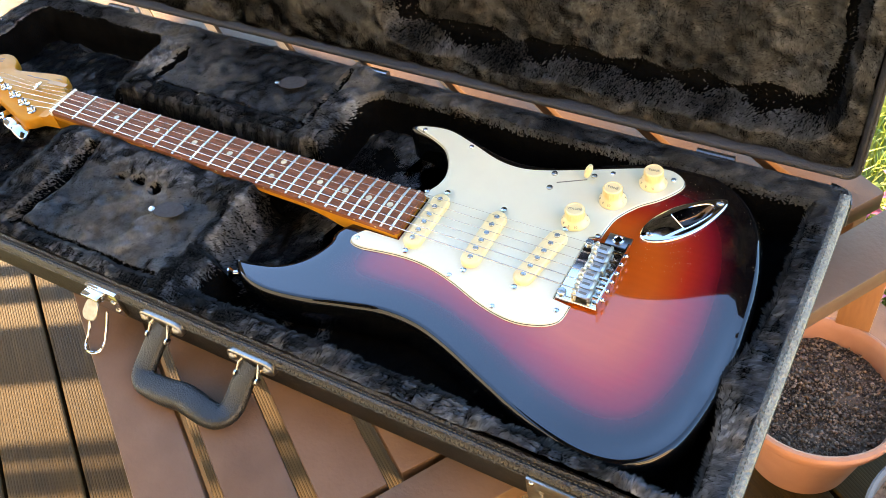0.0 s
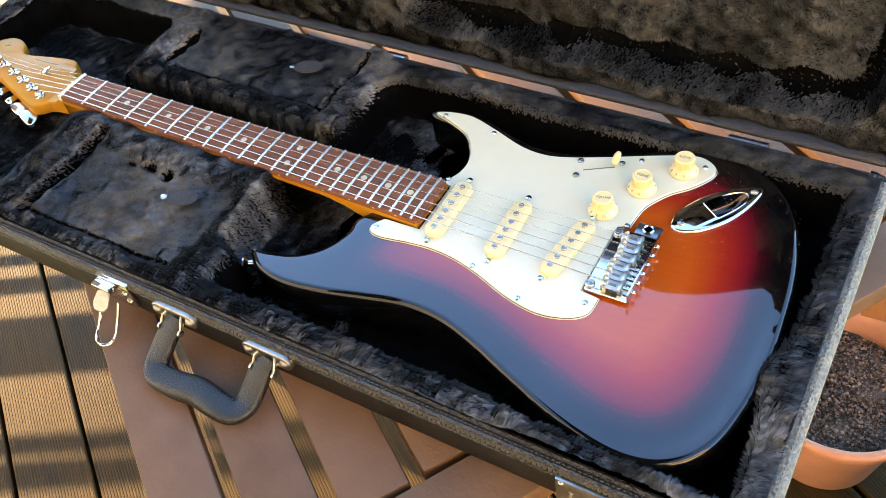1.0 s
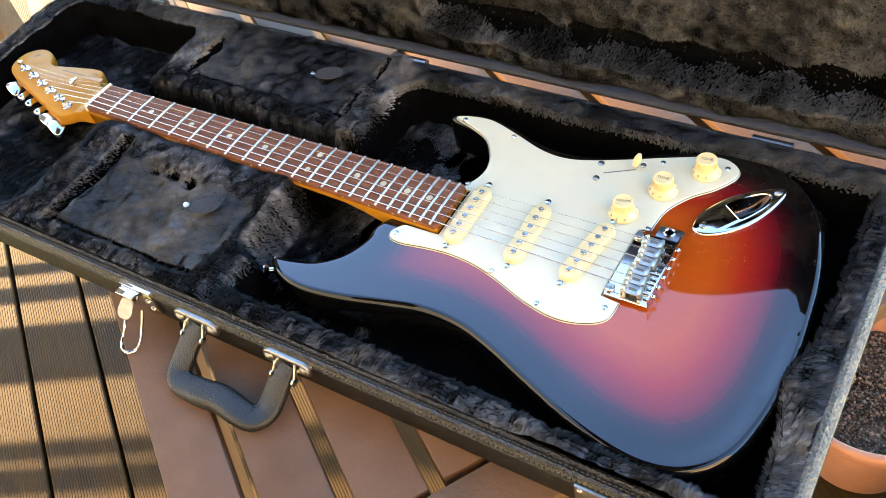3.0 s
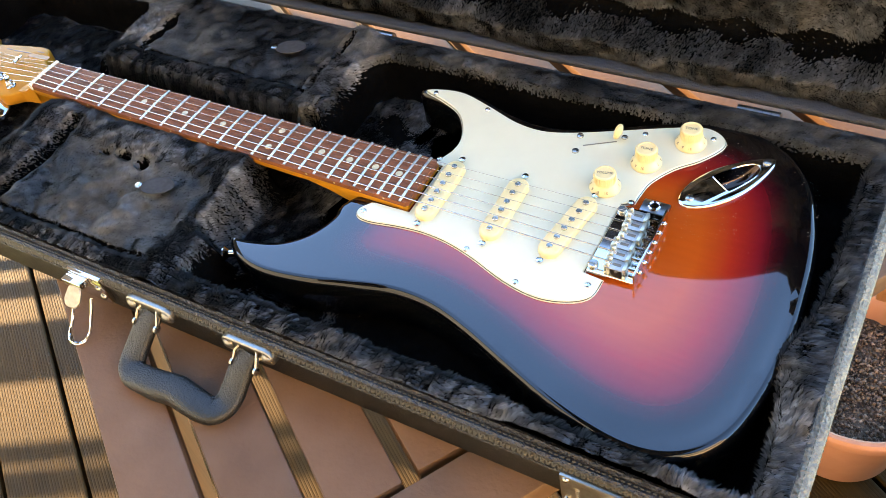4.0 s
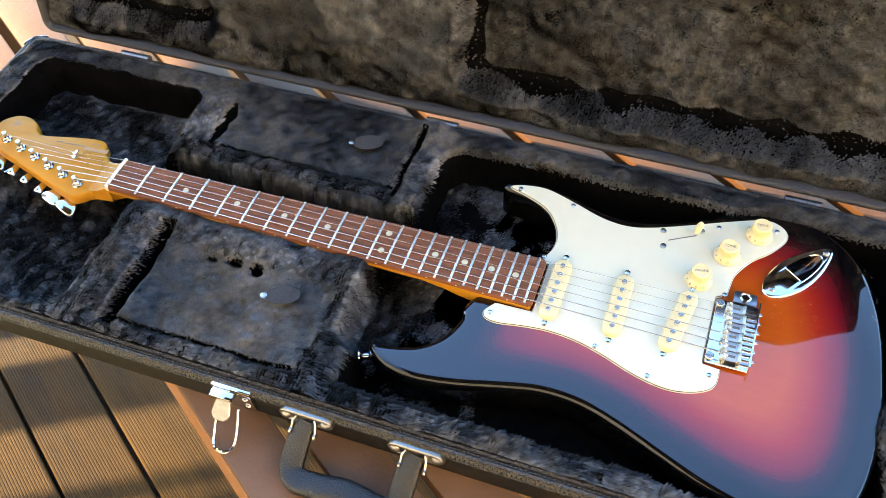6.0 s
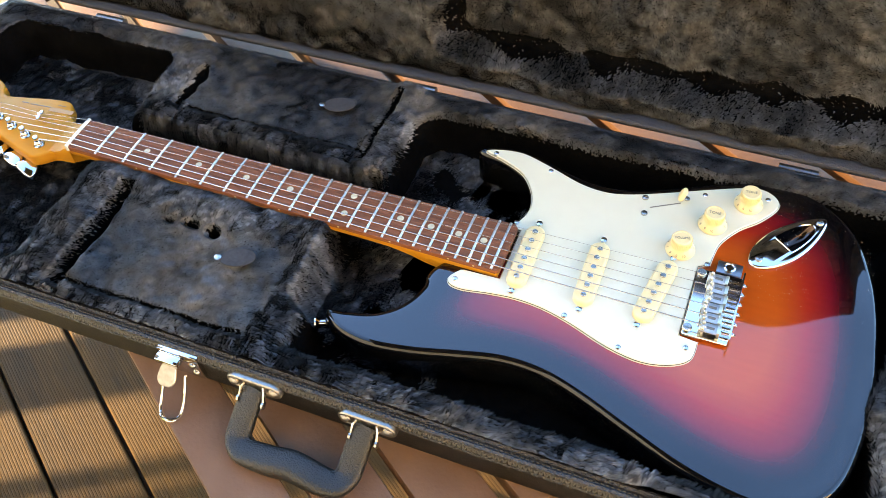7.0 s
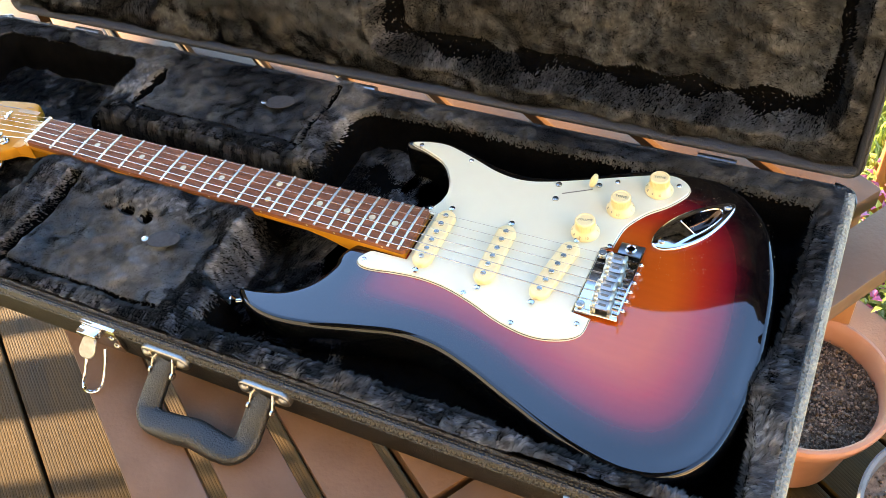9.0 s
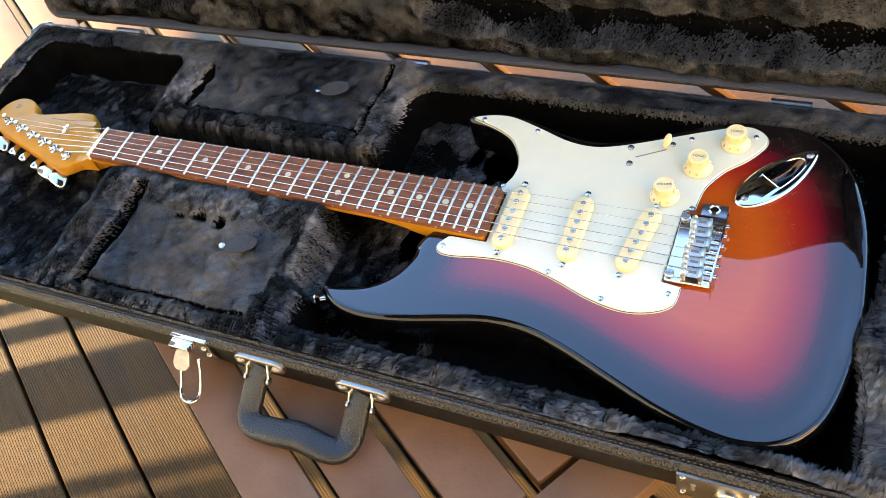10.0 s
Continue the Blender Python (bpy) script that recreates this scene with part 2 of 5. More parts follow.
def array_mesh(name, verts, faces, mat, parent=None, smooth=0):
    """A mesh from numpy arrays; all faces have the same number of corners."""
    me = bpy.data.meshes.new(name)
    k = faces.shape[1]
    me.vertices.add(len(verts))
    me.vertices.foreach_set("co", np.ascontiguousarray(verts, dtype=np.float32).ravel())
    me.loops.add(faces.size)
    me.loops.foreach_set("vertex_index", np.ascontiguousarray(faces, dtype=np.int32).ravel())
    me.polygons.add(len(faces))
    me.polygons.foreach_set("loop_start", np.arange(0, faces.size, k, dtype=np.int32))
    me.update(calc_edges=True)
    me.materials.append(mat)
    if smooth:
        me.polygons.foreach_set("use_smooth", np.ones(len(faces), dtype=bool))
    ob = new(name, me)
    if parent is not None:
        ob.parent = parent
        ob.matrix_parent_inverse = Matrix.Translation(parent.matrix_world.translation).inverted()
    return ob


def spline(points, step=6, closed=True):
    """Catmull-Rom curve through points."""
    p = np.array(points, float)
    out = []
    n = len(p)
    for i in range(n if closed else n - 1):
        a, b, c, d = (p[(i + k) % n] if closed else p[min(max(i + k, 0), n - 1)] for k in (-1, 0, 1, 2))
        for t in np.arange(step) / step:
            out.append(0.5 * (2 * b + (c - a) * t + (2 * a - 5 * b + 4 * c - d) * t * t + (3 * b - a - 3 * c + d) * t ** 3))
    if not closed:
        out.append(p[-1])
    return np.array(out)


def ccw(p):
    x, y = p[:, 0], p[:, 1]
    return p if np.sum(x * np.roll(y, -1) - np.roll(x, -1) * y) > 0 else p[::-1]


def inset(p, d):
    """A closed outline, counter-clockwise, moved inwards by d."""
    t = np.roll(p, -1, 0) - np.roll(p, 1, 0)
    t /= np.linalg.norm(t, axis=1)[:, None] + 1e-12
    return p + d * np.stack([-t[:, 1], t[:, 0]], 1)


def loft(bm, outline, rings, cap0=True, cap1=True):
    """Rings of (inset, z) round an outline, joined and capped."""
    o = ccw(np.array(outline, float))
    loops = []
    for d, z in rings:
        q = inset(o, d) if d else o
        loops.append([bm.verts.new((x, y, z)) for x, y in q])
    n = len(o)
    for a, b in zip(loops, loops[1:]):
        for i in range(n):
            bm.faces.new((a[i], a[(i + 1) % n], b[(i + 1) % n], b[i]))
    if cap0:
        bm.faces.new(loops[0][::-1])
    if cap1:
        bm.faces.new(loops[-1])
    return loops


def box(bm, x0, x1, y0, y1, z0, z1, bevel=0.0, seg=2, m=None):
    r = bmesh.ops.create_cube(bm, size=1)
    vs = r["verts"]
    for v in vs:
        v.co = Vector(((x0 + x1) / 2 + v.co.x * (x1 - x0), (y0 + y1) / 2 + v.co.y * (y1 - y0), (z0 + z1) / 2 + v.co.z * (z1 - z0)))
    if bevel:
        es = list({e for v in vs for e in v.link_edges})
        r = bmesh.ops.bevel(bm, geom=es, offset=bevel, segments=seg, affect="EDGES", profile=0.5)
        vs = list({v for f in r["faces"] for v in f.verts} | {v for v in vs if v.is_valid})
    if m is not None:
        bmesh.ops.transform(bm, matrix=m, verts=vs)
    return vs


def lathe(bm, profile, seg=24, m=None, squash=(1, 1)):
    """Turns (radius, height) about z."""
    m = m or Matrix()
    loops = []
    for r, z in profile:
        if r < 1e-6:
            loops.append([bm.verts.new(m @ Vector((0, 0, z)))])
        else:
            loops.append([bm.verts.new(m @ Vector((r * squash[0] * math.cos(2 * math.pi * i / seg), r * squash[1] * math.sin(2 * math.pi * i / seg), z))) for i in range(seg)])
    for a, b in zip(loops, loops[1:]):
        for i in range(seg):
            j = (i + 1) % seg
            if len(a) == 1 and len(b) > 1:
                bm.faces.new((a[0], b[i], b[j]))
            elif len(b) == 1 and len(a) > 1:
                bm.faces.new((a[i], a[j], b[0]))
            elif len(a) > 1:
                bm.faces.new((a[i], a[j], b[j], b[i]))


def tube(bm, pts, r, seg=8, closed=False, flat=(1, 1), up=(0, 0, 1)):
    """Sweeps a circle, or an ellipse (flat: across, along up), along points."""
    pts = [Vector(p) for p in pts]
    n = len(pts)
    loops = []
    for i, p in enumerate(pts):
        a = pts[(i - 1) % n] if closed or i else pts[0]
        b = pts[(i + 1) % n] if closed or i < n - 1 else pts[-1]
        t = (b - a).normalized()
        s = t.cross(Vector(up))
        s = s.normalized() if s.length > 1e-4 else t.orthogonal().normalized()
        u = s.cross(t).normalized()
        rr = r[i] if isinstance(r, (list, tuple)) else r
        loops.append([bm.verts.new(p + rr * (s * math.cos(2 * math.pi * k / seg) * flat[0] + u * math.sin(2 * math.pi * k / seg) * flat[1])) for k in range(seg)])
    for i in range(n if closed else n - 1):
        a, b = loops[i], loops[(i + 1) % n]
        for k in range(seg):
            bm.faces.new((a[k], a[(k + 1) % seg], b[(k + 1) % seg], b[k]))
    if not closed:
        bm.faces.new(loops[0][::-1])
        bm.faces.new(loops[-1])


def rounded(x0, x1, y0, y1, r, seg=5):
    out = []
    for cx, cy, a0 in ((x1 - r, y1 - r, 0), (x0 + r, y1 - r, 90), (x0 + r, y0 + r, 180), (x1 - r, y0 + r, 270)):
        for k in range(seg + 1):
            a = radians(a0 + 90 * k / seg)
            out.append((cx + r * math.cos(a), cy + r * math.sin(a)))
    return np.array(out)


def screw(bm, x, y, z, r=0.0028, m=None):
    """A raised round screw head with a cross recess."""
    mm = (m or Matrix()) @ Matrix.Translation((x, y, z)) @ Matrix.Rotation(random.random() * 3, 4, "Z")
    lathe(bm, [(r, -0.002), (r, 0), (r * 0.85, r * 0.28), (r * 0.5, r * 0.42), (0, r * 0.45)], 12, mm)
    for a in (0, 90):
        k = mm @ Matrix.Rotation(radians(a), 4, "Z")
        box(bm, -r * 0.6, r * 0.6, -r * 0.1, r * 0.1, r * 0.3, r * 0.475, m=k)


def text(name, body, size, m, mat, parent, label=""):
    c = bpy.data.curves.new(name, "FONT")
    c.body, c.size, c.extrude, c.align_x, c.align_y = body, size, 0.0001, "CENTER", "CENTER"
    tmp = new("lettering_source", c)
    me = bpy.data.meshes.new_from_object(tmp.evaluated_get(bpy.context.evaluated_depsgraph_get()))
    bpy.data.objects.remove(tmp)
    me.transform(m)
    ob = new(name, me)
    me.materials.clear()
    me.materials.append(mat)
    ob.parent = parent
    ob.matrix_parent_inverse = Matrix.Translation(parent.matrix_world.translation).inverted()
    return tagged(ob, label) if label else ob


# plan axes of the deck and the table, which stand askew to the case
ALONG, ACROSS = Vector((0.833, -0.553, 0)), Vector((0.553, 0.833, 0))
ASKEW = Matrix(((0.833, 0.553, 0, 0), (-0.553, 0.833, 0, 0), (0, 0, 1, 0), (0, 0, 0, 1)))

# ---- ground, deck, table ----
bm = bmesh.new()
bmesh.ops.create_grid(bm, x_segments=60, y_segments=60, size=60)
for v in bm.verts:
    v.co.z = -0.16 + 0.03 * noise.noise(v.co * 0.35)
ground = tagged(part("ground", bm, M_LAWN), "sunlit lawn round the wooden deck", "lawn", kind="structure")

DECK_PITCH, DECK_FROM, DECK_EDGE = 0.1375, -0.5275, 0.675
deck = tagged(new("deck"), "weathered brown decking of grooved boards", "deck", kind="structure")
bm = bmesh.new()
prof = [(-0.0655, -0.026), (-0.0655, -0.004), (-0.0635, -0.001)]
for i in range(24):
    y = -0.0624 + i * 0.0052
    prof += [(y + 0.0004, 0), (y + 0.0030, 0), (y + 0.0037, -0.00045), (y + 0.0047, -0.00045)]
prof += [(0.0635, -0.001), (0.0655, -0.004), (0.0655, -0.026)]
ends = [[bm.verts.new((x, y, z)) for y, z in prof] for x in (-2.6, 2.3)]
for i in range(len(prof)):
    j = (i + 1) % len(prof)
    bm.faces.new((ends[0][i], ends[0][j], ends[1][j], ends[1][i]))
bmesh.ops.recalc_face_normals(bm, faces=bm.faces)
board_mesh = bpy.data.meshes.new("deck_board")
bm.to_mesh(board_mesh)
bm.free()
board_mesh.materials.append(M_DECK)
# near-black slab below the boards, showing as dark lines between them
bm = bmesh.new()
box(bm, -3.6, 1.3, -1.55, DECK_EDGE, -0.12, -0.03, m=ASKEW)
part("deck_underside", bm, M_UNDER, deck, "near-black slab closing the gaps under the boards")


def deck_boards():
    for k in range(-7, 9):
        n = DECK_FROM + DECK_PITCH * (k + 0.5)
        ob = new("deck_board", board_mesh)
        ob.parent = deck
        ob.matrix_local = ASKEW @ pose(-1.0 + 0.01 * random.random(), n, random.uniform(-0.001, 0.001), 0, 0, random.uniform(-0.08, 0.08))
    bm = bmesh.new()
    box(bm, -3.6, 1.05, DECK_EDGE - 0.01, DECK_EDGE + 0.09, -0.15, 0.012, 0.006, m=ASKEW)
    part("edge_board", bm, M_TABLE, deck, "brown edging board of the deck")


# unseen wall behind the camera, added as a warm reflector
bm = bmesh.new()
box(bm, -7.0, 5.0, -2.30, -2.00, -0.2, 4.6)
tagged(part("bounce_wall_rear", bm, M_BOUNCE), "unseen plain cream wall behind the camera, added for warm bounce", "house wall", kind="structure")
# second unseen wall, added where the sun strikes it, for warm fill
bm = bmesh.new()
box(bm, 2.60, 2.90, -0.70, 1.40, -0.2, 3.2, m=ASKEW)
tagged(part("bounce_wall_side", bm, M_BOUNCE), "unseen cream wall to the right, added to bounce warm sunlight", "house wall", kind="structure")
# unseen slabs overhead, added so the body's rounded edge reflects something dark
bm = bmesh.new()
box(bm, -7.2, 5.2, -2.50, -1.70, 4.603, 4.75, 0.01)
for k in range(7):
    box(bm, -0.94 + 0.30 * k, -0.86 + 0.30 * k, -1.995, 0.10, 2.82, 2.947, 0.004)
box(bm, -0.96, 1.00, -1.995, 0.14, 2.95, 3.04, 0.006)
tagged(part("overhead_blocker", bm, M_OVERHEAD), "unseen dark wooden slabs, added to darken overhead reflections", "balcony", kind="structure")

TABLE_Z = 0.745


def build_table():
    """A rectangular brown garden table of parallel slats with an end board across each end."""
    t = thing("garden_table", "brown painted wooden garden table with parallel slats", "table", ASKEW @ Vector((-0.6, -0.04, 0)))
    d0, d1 = -1.45, 0.053
    skew = pose(0.055, 0, 0, 0, 0, 1.7) @ pose(-0.055, 0, 0)

    def slat(name, a0, a1, b0, b1, z0=TABLE_Z - 0.024, z1=TABLE_Z, bev=0.0025, mat=M_TABLE, label="", turn=None):
        bm = bmesh.new()
        box(bm, a0, a1, b0, b1, z0, z1, bev, 2, ASKEW @ (turn or Matrix()))
        ob = part(name, bm, mat, t, label)
        # sides and undersides take a darker, more orange brown than the tops
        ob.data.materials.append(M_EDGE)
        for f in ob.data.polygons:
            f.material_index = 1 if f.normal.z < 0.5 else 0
        return ob
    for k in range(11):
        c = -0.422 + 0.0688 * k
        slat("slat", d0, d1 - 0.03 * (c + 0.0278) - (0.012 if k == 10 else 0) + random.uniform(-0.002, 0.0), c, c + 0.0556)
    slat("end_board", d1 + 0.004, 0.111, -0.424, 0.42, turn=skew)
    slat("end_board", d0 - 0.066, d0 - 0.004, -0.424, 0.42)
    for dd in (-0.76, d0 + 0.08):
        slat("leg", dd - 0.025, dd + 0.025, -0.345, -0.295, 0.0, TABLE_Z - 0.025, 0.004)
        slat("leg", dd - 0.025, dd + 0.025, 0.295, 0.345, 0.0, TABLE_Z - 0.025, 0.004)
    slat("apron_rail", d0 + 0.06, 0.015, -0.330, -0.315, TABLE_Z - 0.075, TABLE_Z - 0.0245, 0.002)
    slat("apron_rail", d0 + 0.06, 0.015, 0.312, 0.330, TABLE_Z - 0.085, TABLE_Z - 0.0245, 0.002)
    # leaf is given orange post wood, so its sunlit look is painted in
    bm = bmesh.new()
    box(bm, d0, d1 + 0.02, -0.423, -0.404, TABLE_Z - 0.33, TABLE_Z - 0.0265, 0.003, 2, ASKEW)
    part("drop_leaf", bm, M_POST, t, "leaf hanging from the table's edge, sunlight put into its orange-brown colour")
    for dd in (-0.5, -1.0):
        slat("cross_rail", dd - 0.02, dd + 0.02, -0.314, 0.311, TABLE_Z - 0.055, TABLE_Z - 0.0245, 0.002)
    return t


build_table()

# ---- guitar case ----
CX0, CX1, CY0, CY1 = -0.889, 0.1785, -0.186, 0.184
RIM = 0.7955
case = thing("guitar_case", "open black vinyl hard case with plush lining on the table", "guitar case", (-0.35, 0, TABLE_Z))


def smooth_step(a, b, x):
    t = np.clip((x - a) / (b - a), 0, 1)
    return t * t * (3 - 2 * t)


def sd_box(x, y, x0, x1, y0, y1, r):
    qx = np.abs(x - (x0 + x1) / 2) - (x1 - x0) / 2 + r
    qy = np.abs(y - (y0 + y1) / 2) - (y1 - y0) / 2 + r
    return np.hypot(np.maximum(qx, 0), np.maximum(qy, 0)) + np.minimum(np.maximum(qx, qy), 0) - r


def lumps(x, y, s, seed):
    """Cheap smooth noise, a sum of turned sine waves."""
    rng = np.random.default_rng(seed)
    out = np.zeros_like(x)
    for _ in range(14):
        a, p = rng.uniform(0, 2 * np.pi), rng.uniform(0, 2 * np.pi)
        k = s * rng.uniform(0.5, 1.8)
        out += np.sin((x * np.cos(a) + y * np.sin(a)) * k + p + 0.8 * np.sin((x * np.sin(a) - y * np.cos(a)) * k * 0.7))
    return out / 5


def joints(x, y):
    """Slits and dents of the bed: distance, half width and depth of each."""
    wob = 0.003 * lumps(x, y, 120, 9)
    out = [(np.maximum(np.abs(x + 0.559 + 0.0), np.abs(y + 0.104) - 0.056) + wob * 0.4, 0.0110, 0.030),
           (np.maximum(np.abs(y + 0.1610), np.abs(x + 0.46) - 0.095), 0.0036, 0.009),
           (np.maximum(np.abs(x + 0.574), np.abs(y - 0.105) - 0.030) + wob, 0.0075, 0.009),
           (np.maximum(np.abs(x + 0.352), np.abs(y - 0.112) - 0.05) + wob * 0.5, 0.0060, 0.012),
           (np.maximum(np.abs(y - 0.074), np.abs(x + 0.46) - 0.10), 0.0034, 0.005)]
    for px, py, rx, ry in ((-0.470, -0.066, 0.015, 0.006), (-0.446, -0.067, 0.010, 0.008), (-0.494, -0.068, 0.009, 0.004)):
        out.append((np.hypot((x - px) / rx, (y - py) / ry) * 0.006 - 0.001 + wob * 0.5, 0.005, 0.015))
    return out


def base_height(x, y):
    """Height of the lining of the lower shell: a moulded bed with pockets for head, neck and body."""
    h = np.full_like(x, 0.8055)
    # fat rolls along the neck and at the ends of the blocks
    for y0, w in ((-0.047, 0.017), (0.060, 0.012)):
        h += 0.0035 * np.exp(-((y - y0) / w) ** 4) * (np.abs(x + 0.47) < 0.14)
    for x0, w in ((-0.342, 0.014), (-0.588, 0.018)):
        h += 0.0045 * np.exp(-((x - x0) / w) ** 4)
    head = sd_box(x, y, -0.850, -0.618, -0.170, 0.150, 0.025)
    neck = np.maximum(np.maximum(y - 0.047, -y - (0.0205 + 0.0150 * (x + 0.648)) + 0.0035), np.abs(x + 0.45) - 0.25)
    right = 0.152 - 0.013 * np.exp(-((y + 0.055) / 0.035) ** 2)
    front = -0.167 + 0.009 * smooth_step(0.03, -0.06, x)
    body = np.maximum(np.maximum(sd_box(x, y, -0.325, 0.30, -0.19, 0.155, 0.03), front - y), x - right)
    body = np.minimum(body, sd_box(x, y, -0.345, -0.2, -0.120, 0.055, 0.02))
    cav = np.minimum(np.minimum(head, neck), body)
    deep = np.where(head < 0.0, 0.757, np.where(body < 0.0, 0.7535, 0.772))
    deep = np.where(head < 0.01, np.minimum(deep, 0.757), deep)
    h = h + (deep - h) * smooth_step(0.003, -0.011, cav)
    edge = smooth_step(0.018, 0.0, np.abs(cav)) * (cav > 0)
    h -= 0.002 * edge
    # joints round the two pocket lids, dents in the near one
    for d, w, k in joints(x, y):
        h -= k * smooth_step(w, w * 0.45, d)
    h += 0.007 * smooth_step(-0.03, 0.02, x) * smooth_step(0.135, 0.10, x) * smooth_step(-0.14, -0.158, y)
    h += 0.0022 * lumps(x, y, 75, 3) + 0.0012 * lumps(x, y, 230, 4)
    wall = np.minimum.reduce([x - CX0, CX1 - x, y - CY0, CY1 - y])
    return h - 0.0015 * smooth_step(0.016, 0.009, wall)


LID_U, LID_W, LID_LEAN = 0.370, 0.062, radians(10.0)
LID_M = Matrix.Translation((0, 0.2045, 0.7905)) @ Matrix(((1, 0, 0, 0), (0, math.sin(LID_LEAN), -math.cos(LID_LEAN), 0), (0, math.cos(LID_LEAN), math.sin(LID_LEAN), 0), (0, 0, 0, 1)))


def lid_height(x, u):
    """Lining of the lid, in its own axes: third axis towards the room, 0 at the rim."""
    h = np.full_like(x, -0.006)
    body = sd_box(x, u, -0.335, 0.150, 0.030, LID_U - 0.03, 0.035)
    head = sd_box(x, u, -0.852, -0.640, 0.030, LID_U - 0.03, 0.035)
    h += -0.044 * smooth_step(0.006, -0.014, body) - 0.038 * smooth_step(0.010, -0.016, head)
    pad = np.maximum(np.abs(x + 0.4875) - 0.135, np.abs(u - 0.2) - 0.15)
    soft = smooth_step(0.01, -0.02, pad)
    h += (0.0042 - 0.0028 * soft) * lumps(x, u, 55, 11) + (0.0016 - 0.0008 * soft) * lumps(x, u, 190, 12)
    wall = np.minimum.reduce([x - CX0, CX1 - x, u, LID_U - u])
    return h - 0.002 * smooth_step(0.014, 0.007, wall)


def lining(name, height, x0, x1, y0, y1, step, mat, parent, m=None):
    nx, ny = int((x1 - x0) / step), int((y1 - y0) / step)
    gx, gy = np.meshgrid(np.linspace(x0, x1, nx), np.linspace(y0, y1, ny), indexing="ij")
    v = np.stack([gx, gy, height(gx, gy) - 0.0014], -1).reshape(-1, 3)
    if m is not None:
        a = np.array(m)
        v = v @ a[:3, :3].T + a[:3, 3]
    i = np.arange(nx * ny).reshape(nx, ny)
    f = np.stack([i[:-1, :-1], i[1:, :-1], i[1:, 1:], i[:-1, 1:]], -1).reshape(-1, 4)
    return array_mesh(name, v, f, mat, parent, 1)


def pile(name, height, count, x0, x1, y0, y1, mat, parent, length, width, seed, m=None, keep=None, sweep=(0.5, 0.2), calm=None, depth=None):
    """Short plush fibres standing on a lining, combed in patches. depth scales fibre colour by place, imitating light
    and shade.
    """
    rng = np.random.default_rng(seed)
    x, y = rng.uniform(x0, x1, count), rng.uniform(y0, y1, count)
    if keep is not None:
        k = keep(x, y, rng)
        x, y = x[k], y[k]
    n = len(x)
    e = 0.002
    z = height(x, y)
    gx, gy = (height(x + e, y) - z) / e, (height(x, y + e) - z) / e
    nor = np.stack([-gx, -gy, np.ones(n)], 1)
    nor /= np.linalg.norm(nor, axis=1)[:, None]
    ang = 1.6 * lumps(x, y, 38, seed + 1) + 0.9 * lumps(x, y, 150, seed + 2) + rng.normal(0, 0.25, n)
    lean = np.stack([np.cos(ang), np.sin(ang), np.zeros(n)], 1) * (0.6 + 0.35 * rng.random(n))[:, None] + np.array([*sweep, 0])
    lean -= nor * np.sum(lean * nor, 1)[:, None]
    still = np.zeros(n) if calm is None else calm(x, y)
    way = nor * (1.05 - 0.70 * still)[:, None] + lean
    way /= np.linalg.norm(way, axis=1)[:, None]
    ln = length(x, y) * rng.uniform(0.6, 1.25, n)
    side = np.cross(way, nor + rng.normal(0, 0.15, (n, 3)))
    side /= np.linalg.norm(side, axis=1)[:, None] + 1e-9
    w = (width * rng.uniform(0.6, 1.4, n))[:, None]
    root = np.stack([x, y, z - 0.0005], 1)
    w = w * (1 + 0.7 * still)[:, None] * np.clip(np.sqrt(1 + gx * gx + gy * gy), 1, 2.6)[:, None]
    # fibres lean together into small tufts; nap colours light and dark brushed patches
    nap = np.clip(0.92 + 0.36 * lumps(x, y, 48, seed + 5) + 0.22 * lumps(x, y, 150, seed + 6) + 0.24 * lumps(x, y, 480, seed + 7) + 0.14 * lumps(x, y, 1300, seed + 8), 0.22, 1.8)
    if calm is not None:
        nap = 1 + (nap - 1) * (1 - 0.15 * np.clip(calm(x, y), 0, 1))
    cell = 0.0036
    ix, iy = np.floor(x / cell + 0.35 * lumps(x, y, 300, seed + 3)).astype(int), np.floor(y / cell + 0.35 * lumps(x, y, 300, seed + 4)).astype(int)
    r1 = np.modf(np.abs(np.sin(ix * 127.1 + iy * 311.7) * 43758.5453))[0]
    r2 = np.modf(np.abs(np.sin(ix * 269.5 + iy * 183.3) * 24634.6345))[0]
    middle = np.stack([(ix + 0.2 + 0.6 * r1) * cell, (iy + 0.2 + 0.6 * r2) * cell], 1)
    r1, r2 = r1 + (0.45 - r1) * still * 0.85, r2 + (0.5 - r2) * still * 0.85
    pull = (1 - still)[:, None] * np.clip(middle - root[:, :2], -cell, cell) * np.clip((ln - 0.0022) / 0.004, 0.0, 0.6)[:, None]
    ln = ln * (1 + (r2 - 0.5) * 0.5 * np.clip((ln - 0.002) / 0.003, 0, 1))
    tip = root + way * ln[:, None]
    tip[:, :2] += pull
    soft = nor - 0.8 * lean + rng.normal(0, 0.10, (n, 3))
    soft /= np.linalg.norm(soft, axis=1)[:, None]
    v = np.stack([root - side * w, root + side * w, tip], 1).reshape(-1, 3)
    if m is not None:
        a = np.array(m)
        v = v @ a[:3, :3].T + a[:3, 3]
        soft = soft @ a[:3, :3].T
    ob = array_mesh(name, v, np.arange(3 * n).reshape(-1, 3), mat, parent)
    at = ob.data.attributes.new("brushed", "FLOAT_VECTOR", "POINT")
    at.data.foreach_set("vector", np.repeat(soft, 3, 0).astype(np.float32).ravel())
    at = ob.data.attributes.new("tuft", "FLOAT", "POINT")
